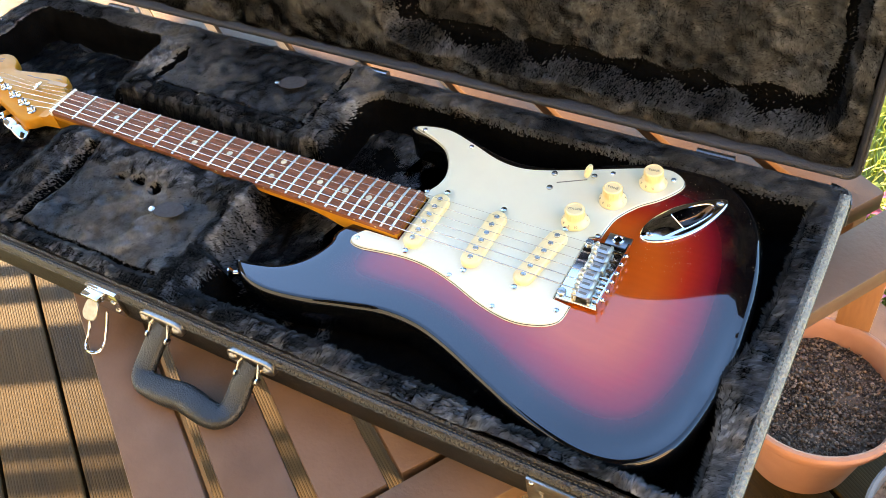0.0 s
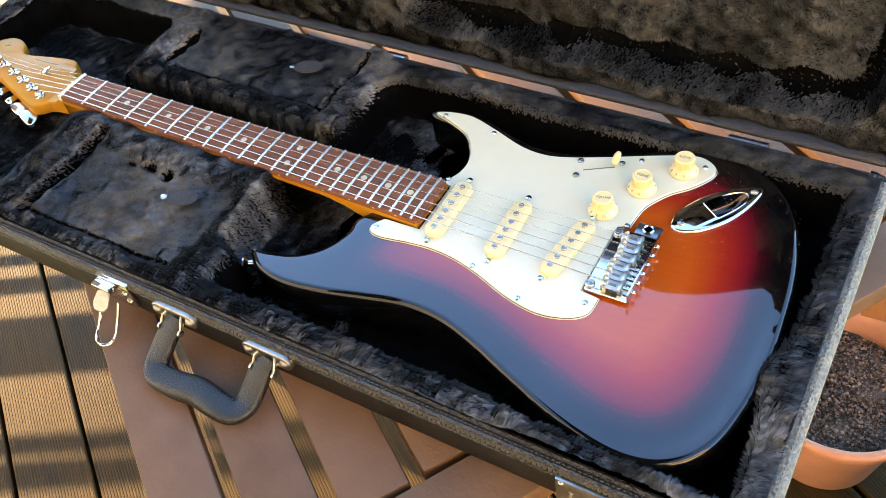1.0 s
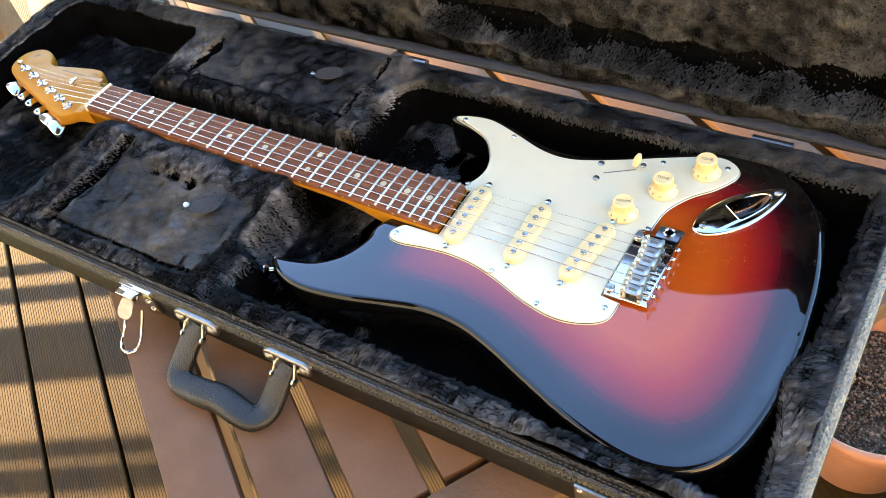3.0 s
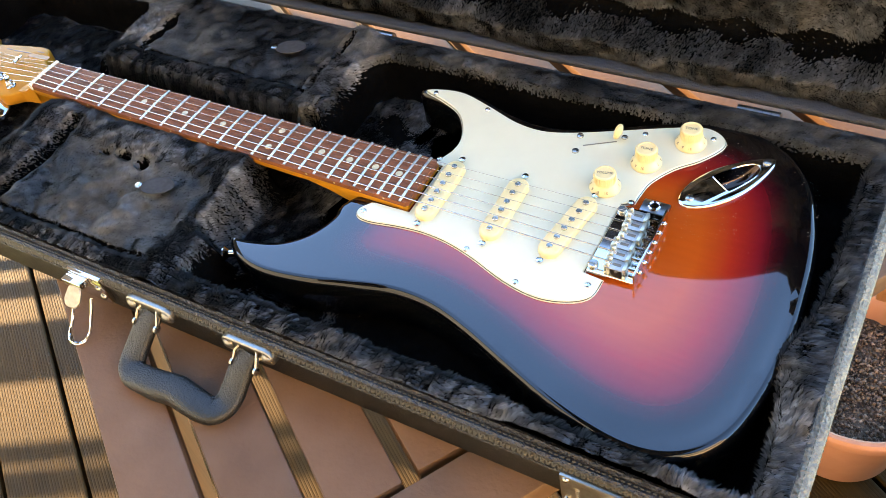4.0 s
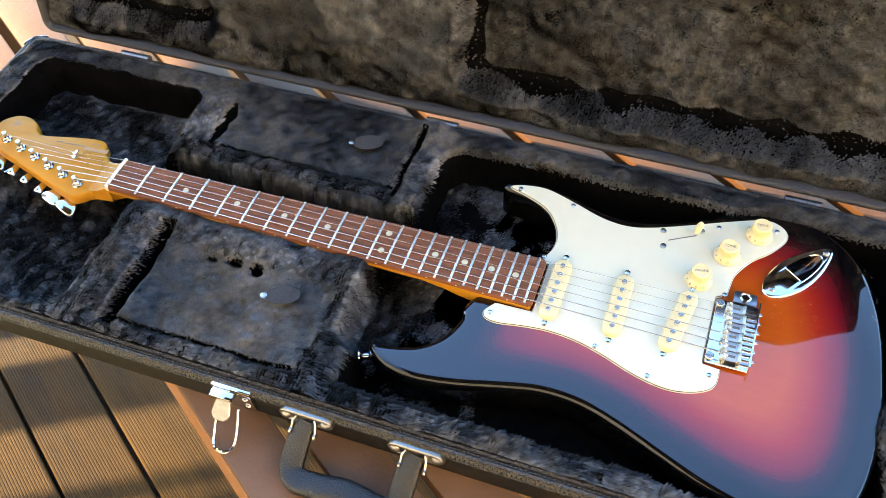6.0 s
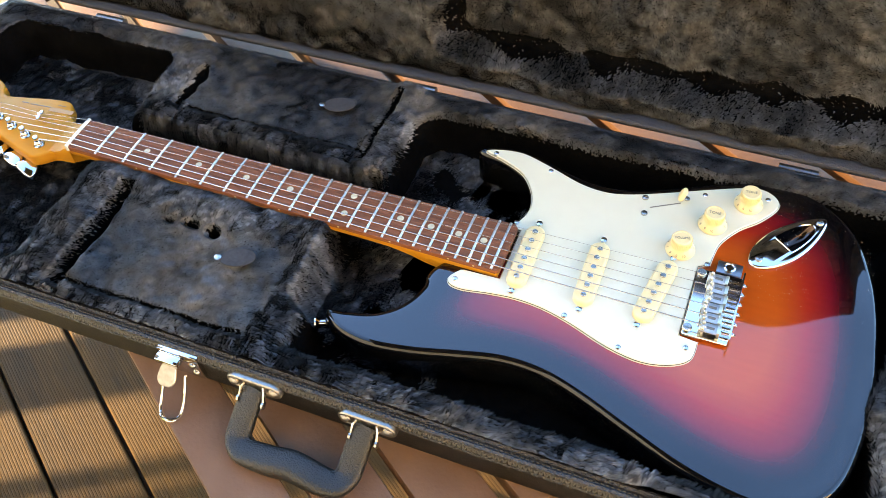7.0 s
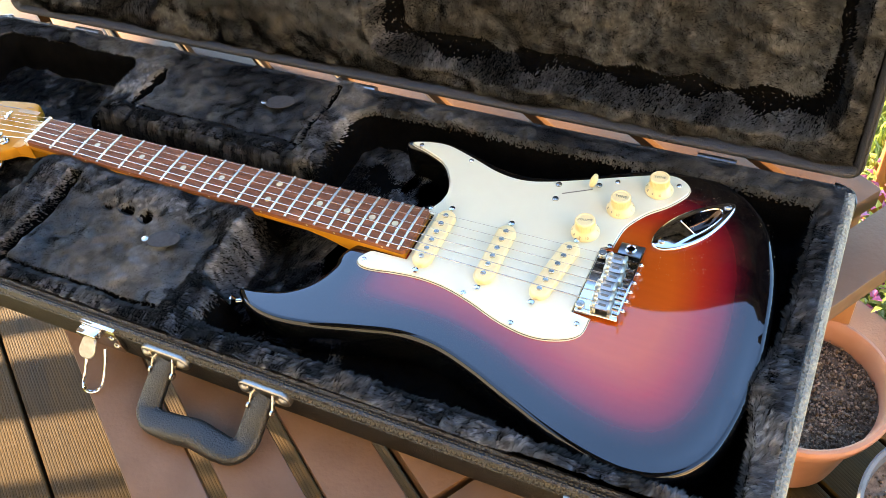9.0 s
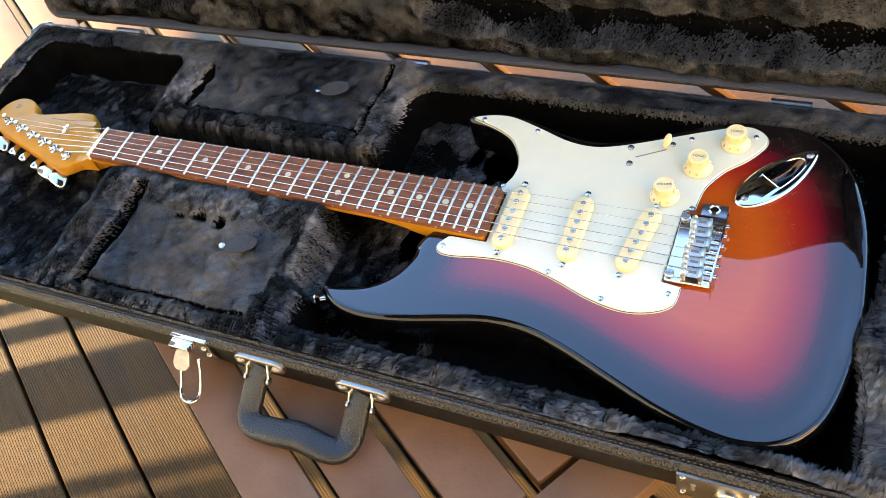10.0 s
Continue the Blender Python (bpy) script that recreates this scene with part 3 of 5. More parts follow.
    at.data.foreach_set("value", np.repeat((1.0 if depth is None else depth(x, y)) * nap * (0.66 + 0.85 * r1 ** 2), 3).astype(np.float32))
    ob["kind"] = "stuff"
    return ob


def build_case():
    outline = rounded(CX0, CX1, CY0, CY1, 0.007, 4)
    bm = bmesh.new()
    loft(bm, outline, [(0.012, TABLE_Z + 0.001), (0.004, TABLE_Z + 0.003), (0, TABLE_Z + 0.010), (0, RIM - 0.016), (-0.0015, RIM - 0.014), (-0.0015, RIM - 0.004), (-0.0005, RIM - 0.001), (0.002, RIM + 0.0012), (0.0045, RIM + 0.0018), (0.007, RIM + 0.0012), (0.0088, RIM - 0.001), (0.0090, RIM - 0.012)], True, False)
    shell = part("lower_shell", bm, M_VINYL, case, "black grained vinyl shell")
    for d, z, r in ((0.0010, RIM + 0.0005, 0.0030), (-0.0012, RIM - 0.0085, 0.0016), (0.0078, RIM + 0.0010, 0.0032)):
        o = inset(ccw(outline), d)
        pts = []
        for a, b in zip(o, np.roll(o, -1, 0)):
            k = max(1, int(np.hypot(*(b - a)) / 0.012))
            pts += [tuple(a + (b - a) * i / k) + (z,) for i in range(k)]
        bm = bmesh.new()
        tube(bm, pts, r, 8, True)
        part("braided_edging", bm, M_BRAID, shell, "stitched braided edging")
    # right end's edging is paled in colour to imitate light on it
    bm = bmesh.new()
    tube(bm, [(CX1 - 0.0036, y, RIM + 0.0012) for y in np.linspace(CY0 + 0.008, CY1 - 0.008, 60)], 0.0064, 12, flat=(1.0, 0.52))
    part("end_binding", bm, M_BIND, shell, "braided binding, its colour paled to imitate light on this end")
    # stitches over the edging along the front and the ends
    verts, faces = [], []
    for side, (p, q) in enumerate((((CX0 + 0.02, CY0), (CX1 - 0.02, CY0)), ((CX1, CY0 + 0.02), (CX1, CY1 - 0.02)))):
        p, q = np.array(p), np.array(q)
        k = int(np.hypot(*(q - p)) / 0.0042)
        t = (q - p) / np.hypot(*(q - p))
        out = np.array([t[1], -t[0]])
        for i in range(k):
            c = p + (q - p) * i / k
            for s in (1, -1):
                a, b = c + t * 0.0018 * s, c - t * 0.0018 * s
                w = t * 0.0007
                o0, o1 = out * 0.0012, -out * 0.0035
                z0, z1 = RIM - 0.0030, RIM + (0.0036 if side == 0 else 0.0052)
                b0 = len(verts)
                verts += [(*(a + o0 * 2.6 - w), z0), (*(a + o0 * 2.6 + w), z0), (*(b + o1 + w), z1), (*(b + o1 - w), z1)]
                faces.append((b0, b0 + 1, b0 + 2, b0 + 3))
    st = array_mesh("stitching", np.array(verts), np.array(faces), M_THREAD, shell)
    st["kind"] = "stuff"
    lining("plush_lining", base_height, CX0 + 0.009, CX1 - 0.009, CY0 + 0.009, CY1 - 0.009, 0.0025, M_PLUSH, case)

    def pads(x, y):
        return np.minimum(sd_box(x, y, -0.555, -0.36, -0.158, -0.062, 0.01), sd_box(x, y, -0.568, -0.362, 0.076, 0.165, 0.01))

    def rows(x, y, rng):
        flat = smooth_step(0.775, 0.795, base_height(x, y))
        parted = lumps(x, y, 70, 5) + 0.6 * lumps(x, y, 200, 6)
        # body cavity keeps no fibres: the near-black lining stands in for shade
        thick = np.where(pads(x, y) < 0, 1.4, smooth_step(-2.6, -1.6, parted)) * flat + (1 - flat) * 0.9 * smooth_step(-0.15, -0.23, x) * np.maximum(smooth_step(-0.7, 0.1, lumps(x, y, 34, 7) + 0.4 * lumps(x, y, 120, 8)), smooth_step(-0.60, -0.62, x))
        for d, w, k in joints(x, y):
            thick = thick * smooth_step(w * 0.62, w * 1.02, d)
        # pocket walls thinned as well, baring near-black lining as imitated shade
        steep = np.hypot(base_height(x + 0.002, y) - base_height(x - 0.002, y), base_height(x, y + 0.002) - base_height(x, y - 0.002)) / 0.004
        thick = thick * (1 - 0.92 * smooth_step(0.7, 1.6, steep) * np.where(x > -0.335, smooth_step(0.801, 0.790, base_height(x, y)), 1.0) * np.maximum(smooth_step(-0.595, -0.61, x), smooth_step(-0.335, -0.32, x)))
        return (0.5 + 0.22 * rng.normal(0, 1, len(x)) < thick) & (thick > 0.1)

    def plush_length(x, y):
        long_pile = smooth_step(-0.140, -0.155, y) + smooth_step(0.13, 0.15, x) + 0.25 * np.exp(-((x + 0.340) / 0.025) ** 2)
        return np.where(pads(x, y) < 0, 0.0020, 0.0034 + 0.0013 * np.clip(long_pile, 0, 1) - 0.0010 * smooth_step(0.135, 0.150, y))
    # shade put into the pile colour: right end, pads and far wall darker
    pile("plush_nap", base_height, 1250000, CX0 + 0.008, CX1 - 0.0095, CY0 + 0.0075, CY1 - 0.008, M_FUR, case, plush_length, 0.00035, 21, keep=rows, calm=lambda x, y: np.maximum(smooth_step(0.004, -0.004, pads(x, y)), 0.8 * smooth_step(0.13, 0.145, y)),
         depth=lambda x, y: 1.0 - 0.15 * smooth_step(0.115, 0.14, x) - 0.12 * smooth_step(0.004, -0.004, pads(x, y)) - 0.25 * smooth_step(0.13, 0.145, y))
    # the upright side of the neck channel
    pile("channel_nap", base_height, 60000, -0.600, -0.338, 0.030, 0.053, M_FUR, case, lambda x, y: np.full_like(x, 0.0036), 0.00035, 27)

    # pull tabs of the pocket lids
    for x, y in ((-0.422, -0.096), (-0.421, 0.117)):
        bm = bmesh.new()
        lathe(bm, [(0, 0), (0.0165, 0), (0.017, 0.0005), (0.0165, 0.0009), (0, 0.0010)], 28, Matrix.Translation((x + 0.018, y + 0.006, 0.8105)) @ Matrix.Rotation(radians(20), 4, "Z"), (1.0, 0.62))
        tab = part("pull_tab", bm, M_FELT, case, "oval black felt pull tab")
        bm = bmesh.new()
        lathe(bm, [(0.0036, 0), (0.0034, 0.0008), (0.002, 0.0013), (0, 0.0014)], 16, Matrix.Translation((x + 0.001, y, 0.8115)))
        part("rivet", bm, M_NICKEL, tab, "metal rivet")
    return shell


build_case()


def build_lid():
    o = rounded(CX0, CX1 + 0.001, 0.0015, LID_U, 0.012, 5)
    bm = bmesh.new()
    loft(bm, o, [(0.0006, -0.0005), (-0.0015, -0.003), (-0.0015, -0.014), (0, -0.016), (0, -LID_W + 0.01), (0.004, -LID_W + 0.003), (0.012, -LID_W)], False, True)
    bmesh.ops.transform(bm, matrix=LID_M, verts=bm.verts)
    lid = part("lid", bm, M_VINYL, case, "open black vinyl lid leaning back on its hinges")
    # chamfered rim of pebbled vinyl with a fine bead along its outer edge
    bm = bmesh.new()
    loft(bm, o, [(0.0072, -0.0100), (0.0060, -0.0060), (0.0032, -0.0014), (0.0020, -0.0002), (0.0006, 0.0002)], False, False)
    bmesh.ops.transform(bm, matrix=LID_M, verts=bm.verts)
    part("padded_rim", bm, M_RIM, lid, "blue-black pebbled vinyl rim", 60)
    q = inset(ccw(o), -0.0008)
    pts = []
    for a, b in zip(q, np.roll(q, -1, 0)):
        k = max(1, int(np.hypot(*(b - a)) / 0.012))
        pts += [LID_M @ Vector((*(a + (b - a) * i / k), -0.0015)) for i in range(k)]
    bm = bmesh.new()
    tube(bm, pts, 0.0016, 8, True, up=LID_M.to_3x3() @ Vector((0, 0, 1)))
    part("edge_bead", bm, M_BRAID, lid, "worn brown bead along the rim")
    lining("plush_lining", lid_height, CX0 + 0.009, CX1 - 0.009, 0.002, LID_U - 0.009, 0.004, M_PLUSH, lid, LID_M)

    def tufts(x, u, rng):
        deep = smooth_step(-0.012, -0.03, lid_height(x, u))
        parted = lumps(x, u, 50, 15) + 0.5 * lumps(x, u, 170, 16)
        body = sd_box(x, u, -0.335, 0.150, 0.030, LID_U - 0.03, 0.035)
        head = sd_box(x, u, -0.852, -0.640, 0.030, LID_U - 0.03, 0.035)
        # bare near-black band along the recess edges imitates their shadow line
        corner = np.minimum(np.abs(body + 0.013), np.abs(head + 0.013)) + 0.004 * lumps(x, u, 80, 17)
        return 0.5 + 0.22 * rng.normal(0, 1, len(x)) < (0.02 + 0.98 * smooth_step(0.004, 0.009, corner)) * ((1 - deep) * smooth_step(-2.6, -1.6, parted) + deep * smooth_step(-2.0, -0.9, parted))
    # lid pile darkened in colour as shade, its raised middle pad less so
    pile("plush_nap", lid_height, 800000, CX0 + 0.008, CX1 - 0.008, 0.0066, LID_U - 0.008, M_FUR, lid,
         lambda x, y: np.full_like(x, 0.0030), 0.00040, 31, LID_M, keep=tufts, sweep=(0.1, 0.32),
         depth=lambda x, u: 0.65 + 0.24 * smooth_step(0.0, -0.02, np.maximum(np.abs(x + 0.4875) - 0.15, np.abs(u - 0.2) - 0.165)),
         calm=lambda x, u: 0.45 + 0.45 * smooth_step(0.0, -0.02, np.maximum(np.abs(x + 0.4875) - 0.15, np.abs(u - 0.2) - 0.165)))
    return lid


build_lid()


def build_hinges():
    for x0, x1 in ((-0.768, -0.729), (-0.362, -0.325), (0.034, 0.071)):
        bm = bmesh.new()
        tube(bm, [(x0, 0.1935, 0.7890), (x1, 0.1935, 0.7890)], 0.0052, 14)
        hinge = part("hinge", bm, M_PLATE, case, "dull nickel hinge barrel")
        bm = bmesh.new()
        box(bm, x0 + 0.001, x1 - 0.001, 0.1848, 0.1865, 0.768, 0.790, 0.0006)
        part("hinge_leaf", bm, M_NICKEL, hinge)
        bm = bmesh.new()
        for k in (0.2, 0.4, 0.6, 0.8):
            x = x0 + (x1 - x0) * k
            tube(bm, [(x - 0.0004, 0.1935, 0.7890), (x + 0.0004, 0.1935, 0.7890)], 0.0055, 14)
        part("knuckle_joint", bm, M_IRON, hinge)


build_hinges()


def build_handle():
    """A padded handle on two oval plates with wire loops, lying out from the front."""
    front = CY0 - 0.0048
    h = part("handle", handle_grip(), M_LEATHER, case, "stitched dark leather carrying handle")
    path = handle_line()
    verts, faces = [], []
    for edge in (-0.0088, 0.0088):
        for i in range(3, len(path) - 4, 1):
            p, q = Vector(path[i]), Vector(path[i + 1])
            t = (q - p).normalized()
            side = t.cross(Vector((0, 0, 1))).normalized()
            k = i / (len(path) - 1)
            grip = math.sin(math.pi * min(max((k - 0.26) / 0.48, 0), 1))
            if grip > 0.35:
                continue
            up = side.cross(t).normalized() * (0.0056 + 0.0028 * grip)
            n = max(1, int((q - p).length / 0.003))
            for j in range(n):
                a = p + (q - p) * (j + 0.15) / n + side * edge + up
                z = p + (q - p) * (j + 0.75) / n + side * edge + up
                w = side * 0.0004
                b0 = len(verts)
                verts += [tuple(a - w), tuple(a + w), tuple(z + w), tuple(z - w)]
                faces.append((b0, b0 + 1, b0 + 2, b0 + 3))
    st = array_mesh("handle_stitching", np.array(verts), np.array(faces), M_THREAD, h)
    st["kind"] = "stuff"
    for x0, x1 in ((-0.358, -0.316), (-0.252, -0.210)):
        c = (x0 + x1) / 2
        bm = bmesh.new()
        m = Matrix.Translation((c, front, 0.784)) @ Matrix.Rotation(radians(90), 4, "X")
        loft(bm, rounded(-0.0265, 0.0265, -0.0088, 0.0088, 0.0086, 6), [(0, -0.0042), (0, 0.001), (0.001, 0.0020), (0.0025, 0.0022), (0.0040, 0.0014)])
        bmesh.ops.transform(bm, matrix=m, verts=bm.verts)
        plate = part("handle_plate", bm, M_PLATE, h, "oval nickel plate")
        for x in (c - 0.0195, c + 0.0195):
            bm = bmesh.new()
            lathe(bm, [(0.0052, 0.001), (0.005, 0.0025), (0.003, 0.004), (0, 0.0045)], 16, Matrix.Translation((x, front, 0.784)) @ Matrix.Rotation(radians(90), 4, "X"))
            part("rivet", bm, M_PLATE, h, "domed nickel rivet")
        for x in (c - 0.011, c + 0.011):
            bm = bmesh.new()
            out = 0.0022 if x > c else -0.0022
            tube(bm, [(x - out, front - 0.0005, 0.7860), (x, front - 0.0045, 0.7840), (x + out * 0.4, front - 0.0110, 0.7755)], 0.0012, 8)
            tube(bm, [(x - out, front - 0.0005, 0.7790), (x + out * 0.4, front - 0.0110, 0.7750)], 0.0010, 8)
            lathe(bm, [(0.0036, -0.0010), (0.0036, 0.0010), (0.0018, 0.0016), (0, 0.0016)], 14, Matrix.Translation((x + out * 0.4, front - 0.0110, 0.7750)) @ Matrix.Rotation(radians(90 if x > c else -90), 4, "Y"))
            part("loop", bm, M_NICKEL, h, "bright wire loop")


def handle_line():
    """Middle line of the handle, out from the plates and down onto the table."""
    z = TABLE_Z + 0.009
    path = [(-0.3375, -0.190, 0.7790), (-0.3395, -0.203, 0.7710), (-0.3405, -0.216, z + 0.008), (-0.3395, -0.2285, z + 0.0015), (-0.3315, -0.2365, z), (-0.318, -0.2375, z), (-0.302, -0.2370, z), (-0.285, -0.2350, z),
            (-0.268, -0.2370, z), (-0.254, -0.2385, z), (-0.2425, -0.2370, z), (-0.2365, -0.2275, z + 0.0015), (-0.2355, -0.2150, z + 0.008), (-0.2345, -0.203, 0.7710), (-0.2325, -0.190, 0.7790)]
    return spline(path, 5, False)


def handle_grip():
    """Flat strap ends that turn into a fat rounded grip lying on the table."""
    p = handle_line()
    n = len(p)
    bm = bmesh.new()
    loops = []
    for i in range(n):
        t = Vector(p[min(i + 1, n - 1)] - p[max(i - 1, 0)]).normalized()
        s = t.cross(Vector((0, 0, 1))).normalized()
        u = s.cross(t).normalized()
        k = i / (n - 1)
        grip = math.sin(math.pi * min(max((k - 0.26) / 0.48, 0), 1))
        w, h = 0.0112 + 0.0016 * grip, 0.0058 + 0.0028 * grip + 0.0016 * grip * math.cos(9 * (k - 0.5))
        ring = []
        for a in np.linspace(0, 2 * math.pi, 20, endpoint=False):
            c, q = math.cos(a), math.sin(a)
            ring.append(bm.verts.new(Vector(p[i]) + s * w * math.copysign(abs(c) ** 0.6, c) + u * h * math.copysign(abs(q) ** 0.7, q)))
        loops.append(ring)
    for a, b in zip(loops, loops[1:]):
        for i in range(20):
            bm.faces.new((a[i], a[(i + 1) % 20], b[(i + 1) % 20], b[i]))
    bm.faces.new(loops[0])
    bm.faces.new(loops[-1])
    return bm


build_handle()


def build_catches():
    f = CY0 - 0.0040
    # draw catch with a hanging wire bail
    bm = bmesh.new()
    box(bm, -0.432, -0.392, f - 0.0015, f + 0.0035, 0.764, 0.796, 0.0006)
    catch = part("draw_catch", bm, M_CHROME, case, "chrome draw catch with a hanging wire bail")
    bm = bmesh.new()
    box(bm, -0.430, -0.407, f - 0.011, f - 0.0015, 0.786, 0.7935, 0.0012)
    part("lug", bm, M_CHROME, catch)
    bm = bmesh.new()
    lathe(bm, [(0.0035, 0), (0.0032, 0.0012), (0.0018, 0.002), (0, 0.0022)], 14, Matrix.Translation((-0.399, f - 0.0015, 0.783)) @ Matrix.Rotation(radians(90), 4, "X"))
    part("rivet", bm, M_NICKEL, catch)
    bm = bmesh.new()
    lathe(bm, [(0.0035, 0), (0.0032, 0.0012), (0.0018, 0.002), (0, 0.0022)], 14, Matrix.Translation((-0.398, f - 0.0015, 0.772)) @ Matrix.Rotation(radians(90), 4, "X"))
    part("rivet", bm, M_NICKEL, catch)
    bm = bmesh.new()
    lev = [(-0.0060, 0), (0.0060, 0), (0.0090, -0.010), (0.0085, -0.0150), (0.0045, -0.0190), (-0.0045, -0.0190), (-0.0085, -0.0150), (-0.0090, -0.010)]
    loft(bm, spline(lev, 4), [(0, 0), (0, 0.0012), (0.0008, 0.002)])
    bmesh.ops.transform(bm, matrix=Matrix.Translation((-0.416, f - 0.009, 0.787)) @ Matrix.Rotation(radians(40), 4, "X"), verts=bm.verts)
    part("lever", bm, M_PLATE, catch, "curved chrome lever")
    bm = bmesh.new()
    bz = TABLE_Z + 0.0022
    bail = spline([(-0.4235, f - 0.010, 0.777), (-0.4245, f - 0.018, 0.766), (-0.4245, f - 0.028, bz + 0.006), (-0.4230, f - 0.0355, bz + 0.001), (-0.4185, f - 0.0405, bz), (-0.4130, f - 0.0418, bz), (-0.4075, f - 0.0405, bz), (-0.4030, f - 0.0355, bz + 0.001), (-0.4020, f - 0.028, bz + 0.006), (-0.4020, f - 0.018, 0.766), (-0.4030, f - 0.010, 0.777)], 5, False)
    tube(bm, [tuple(q) for q in bail], 0.0015, 8)
    part("bail", bm, M_CHROME, catch, "bent wire bail")
    # key lock
    bm = bmesh.new()
    box(bm, 0.035, 0.094, f - 0.0015, f + 0.0035, 0.754, 0.7905, 0.0006)
    lock = part("lock_plate", bm, M_PLATE, case, "nickel lock plate with a round key barrel")
    bm = bmesh.new()
    m = Matrix.Rotation(radians(90), 4, "X")
    lathe(bm, [(0.0115, 0), (0.0115, 0.003), (0.0100, 0.0042), (0.0095, 0.010), (0.0078, 0.0118), (0.0068, 0.0118), (0.0062, 0.0108), (0, 0.0108)], 28, Matrix.Translation((0.0735, f - 0.001, 0.771)) @ m)
    part("key_barrel", bm, M_NICKEL, lock, "round chrome key barrel")
    bm = bmesh.new()
    box(bm, 0.0727, 0.0743, f - 0.0122, f - 0.0117, 0.7675, 0.7735)
    lathe(bm, [(0.0017, 0), (0, 0.0006)], 12, Matrix.Translation((0.0735, f - 0.0118, 0.772)) @ m)
    part("keyhole", bm, M_INK, lock, "dark keyhole")
    bm = bmesh.new()
    lathe(bm, [(0.0024, 0), (0, 0.0005)], 12, Matrix.Translation((0.0475, f - 0.0015, 0.778)) @ m)
    box(bm, 0.0463, 0.0487, f - 0.002, f - 0.0014, 0.768, 0.777)
    part("keyhole", bm, M_INK, lock, "dark keyhole")
    for x, z in ((0.0395, 0.7865), (0.0395, 0.759), (0.0895, 0.7865), (0.0895, 0.759)):
        bm = bmesh.new()
        lathe(bm, [(0.0027, 0), (0.0025, 0.001), (0.0014, 0.0018), (0, 0.0019)], 14, Matrix.Translation((x, f - 0.0015, z)) @ m)
        part("rivet", bm, M_NICKEL, lock)
    # second draw catch by the corner
    bm = bmesh.new()
    box(bm, 0.130, 0.180, f - 0.0018, f + 0.0035, 0.772, 0.7935, 0.0006)
    c2 = part("draw_catch", bm, M_CHROME, case, "chrome corner catch with ribbed lever")
    bm = bmesh.new()
    for k in range(3):
        box(bm, 0.131 + k * 0.0065, 0.135 + k * 0.0065, f - 0.006, f - 0.0017, 0.752, 0.781, 0.001)
    part("lever", bm, M_NICKEL, c2)
    # metal corner caps
    for x, y, a in ((CX1, CY1, 0), (CX1, CY0, -90), (CX0, CY1, 90), (CX0, CY0, 180)):
        bm = bmesh.new()
        o = [(0.0028 - 0.022 + 0.0235 * math.cos(radians(k)), 0.0028 - 0.022 + 0.0235 * math.sin(radians(k))) for k in range(5, 90, 8)]
        i = [(u - 0.0013 * math.cos(radians(45)), w - 0.0013 * math.sin(radians(45))) for u, w in o]
        loft(bm, np.array(o + i[::-1]), [(0, 0.770), (0, RIM + 0.003)])
        bmesh.ops.transform(bm, matrix=Matrix.Translation((x, y, 0)) @ Matrix.Rotation(radians(a), 4, "Z"), verts=bm.verts)
        part("corner_cap", bm, M_PLATE, case, "bright metal corner cap")


build_catches()

# ---- electric guitar ----
SCALE = 0.648
guitar = thing("electric_guitar", "glossy sunburst electric guitar with white pickguard lying in the case", "guitar", (-0.3, 0, TOP - 0.045))


def fret_x(n):
    return -SCALE * 2 ** (-n / 12)


BODY_NEAR = [(0.1435, -0.022), (0.1425, -0.055), (0.1385, -0.090), (0.1300, -0.122), (0.1160, -0.144), (0.0960, -0.158), (0.0700, -0.163), (0.0400, -0.1595), (0.0050, -0.1500),
             (-0.035, -0.1345), (-0.075, -0.1185), (-0.110, -0.1085), (-0.145, -0.1075), (-0.180, -0.1150), (-0.220, -0.1250), (-0.258, -0.1300), (-0.288, -0.1250), (-0.306, -0.1125), (-0.3055, -0.1055),
             (-0.288, -0.1025), (-0.264, -0.0950), (-0.246, -0.0790), (-0.2365, -0.0560), (-0.2345, -0.0320)]
BODY_FAR = [(-0.187, 0.0300), (-0.1775, 0.0480), (-0.1765, 0.0640), (-0.1840, 0.0830), (-0.1980, 0.0985), (-0.2200, 0.1090), (-0.2420, 0.1130), (-0.2470, 0.1185), (-0.2380, 0.1260),
            (-0.2120, 0.1315), (-0.1820, 0.1265), (-0.1500, 0.1165), (-0.1180, 0.1110), (-0.0850, 0.1160), (-0.0500, 0.1310), (-0.0150, 0.1480), (0.0250, 0.1600), (0.0600, 0.1595), (0.0920, 0.1440),
            (0.1150, 0.1170), (0.1290, 0.0830), (0.1385, 0.0400)]


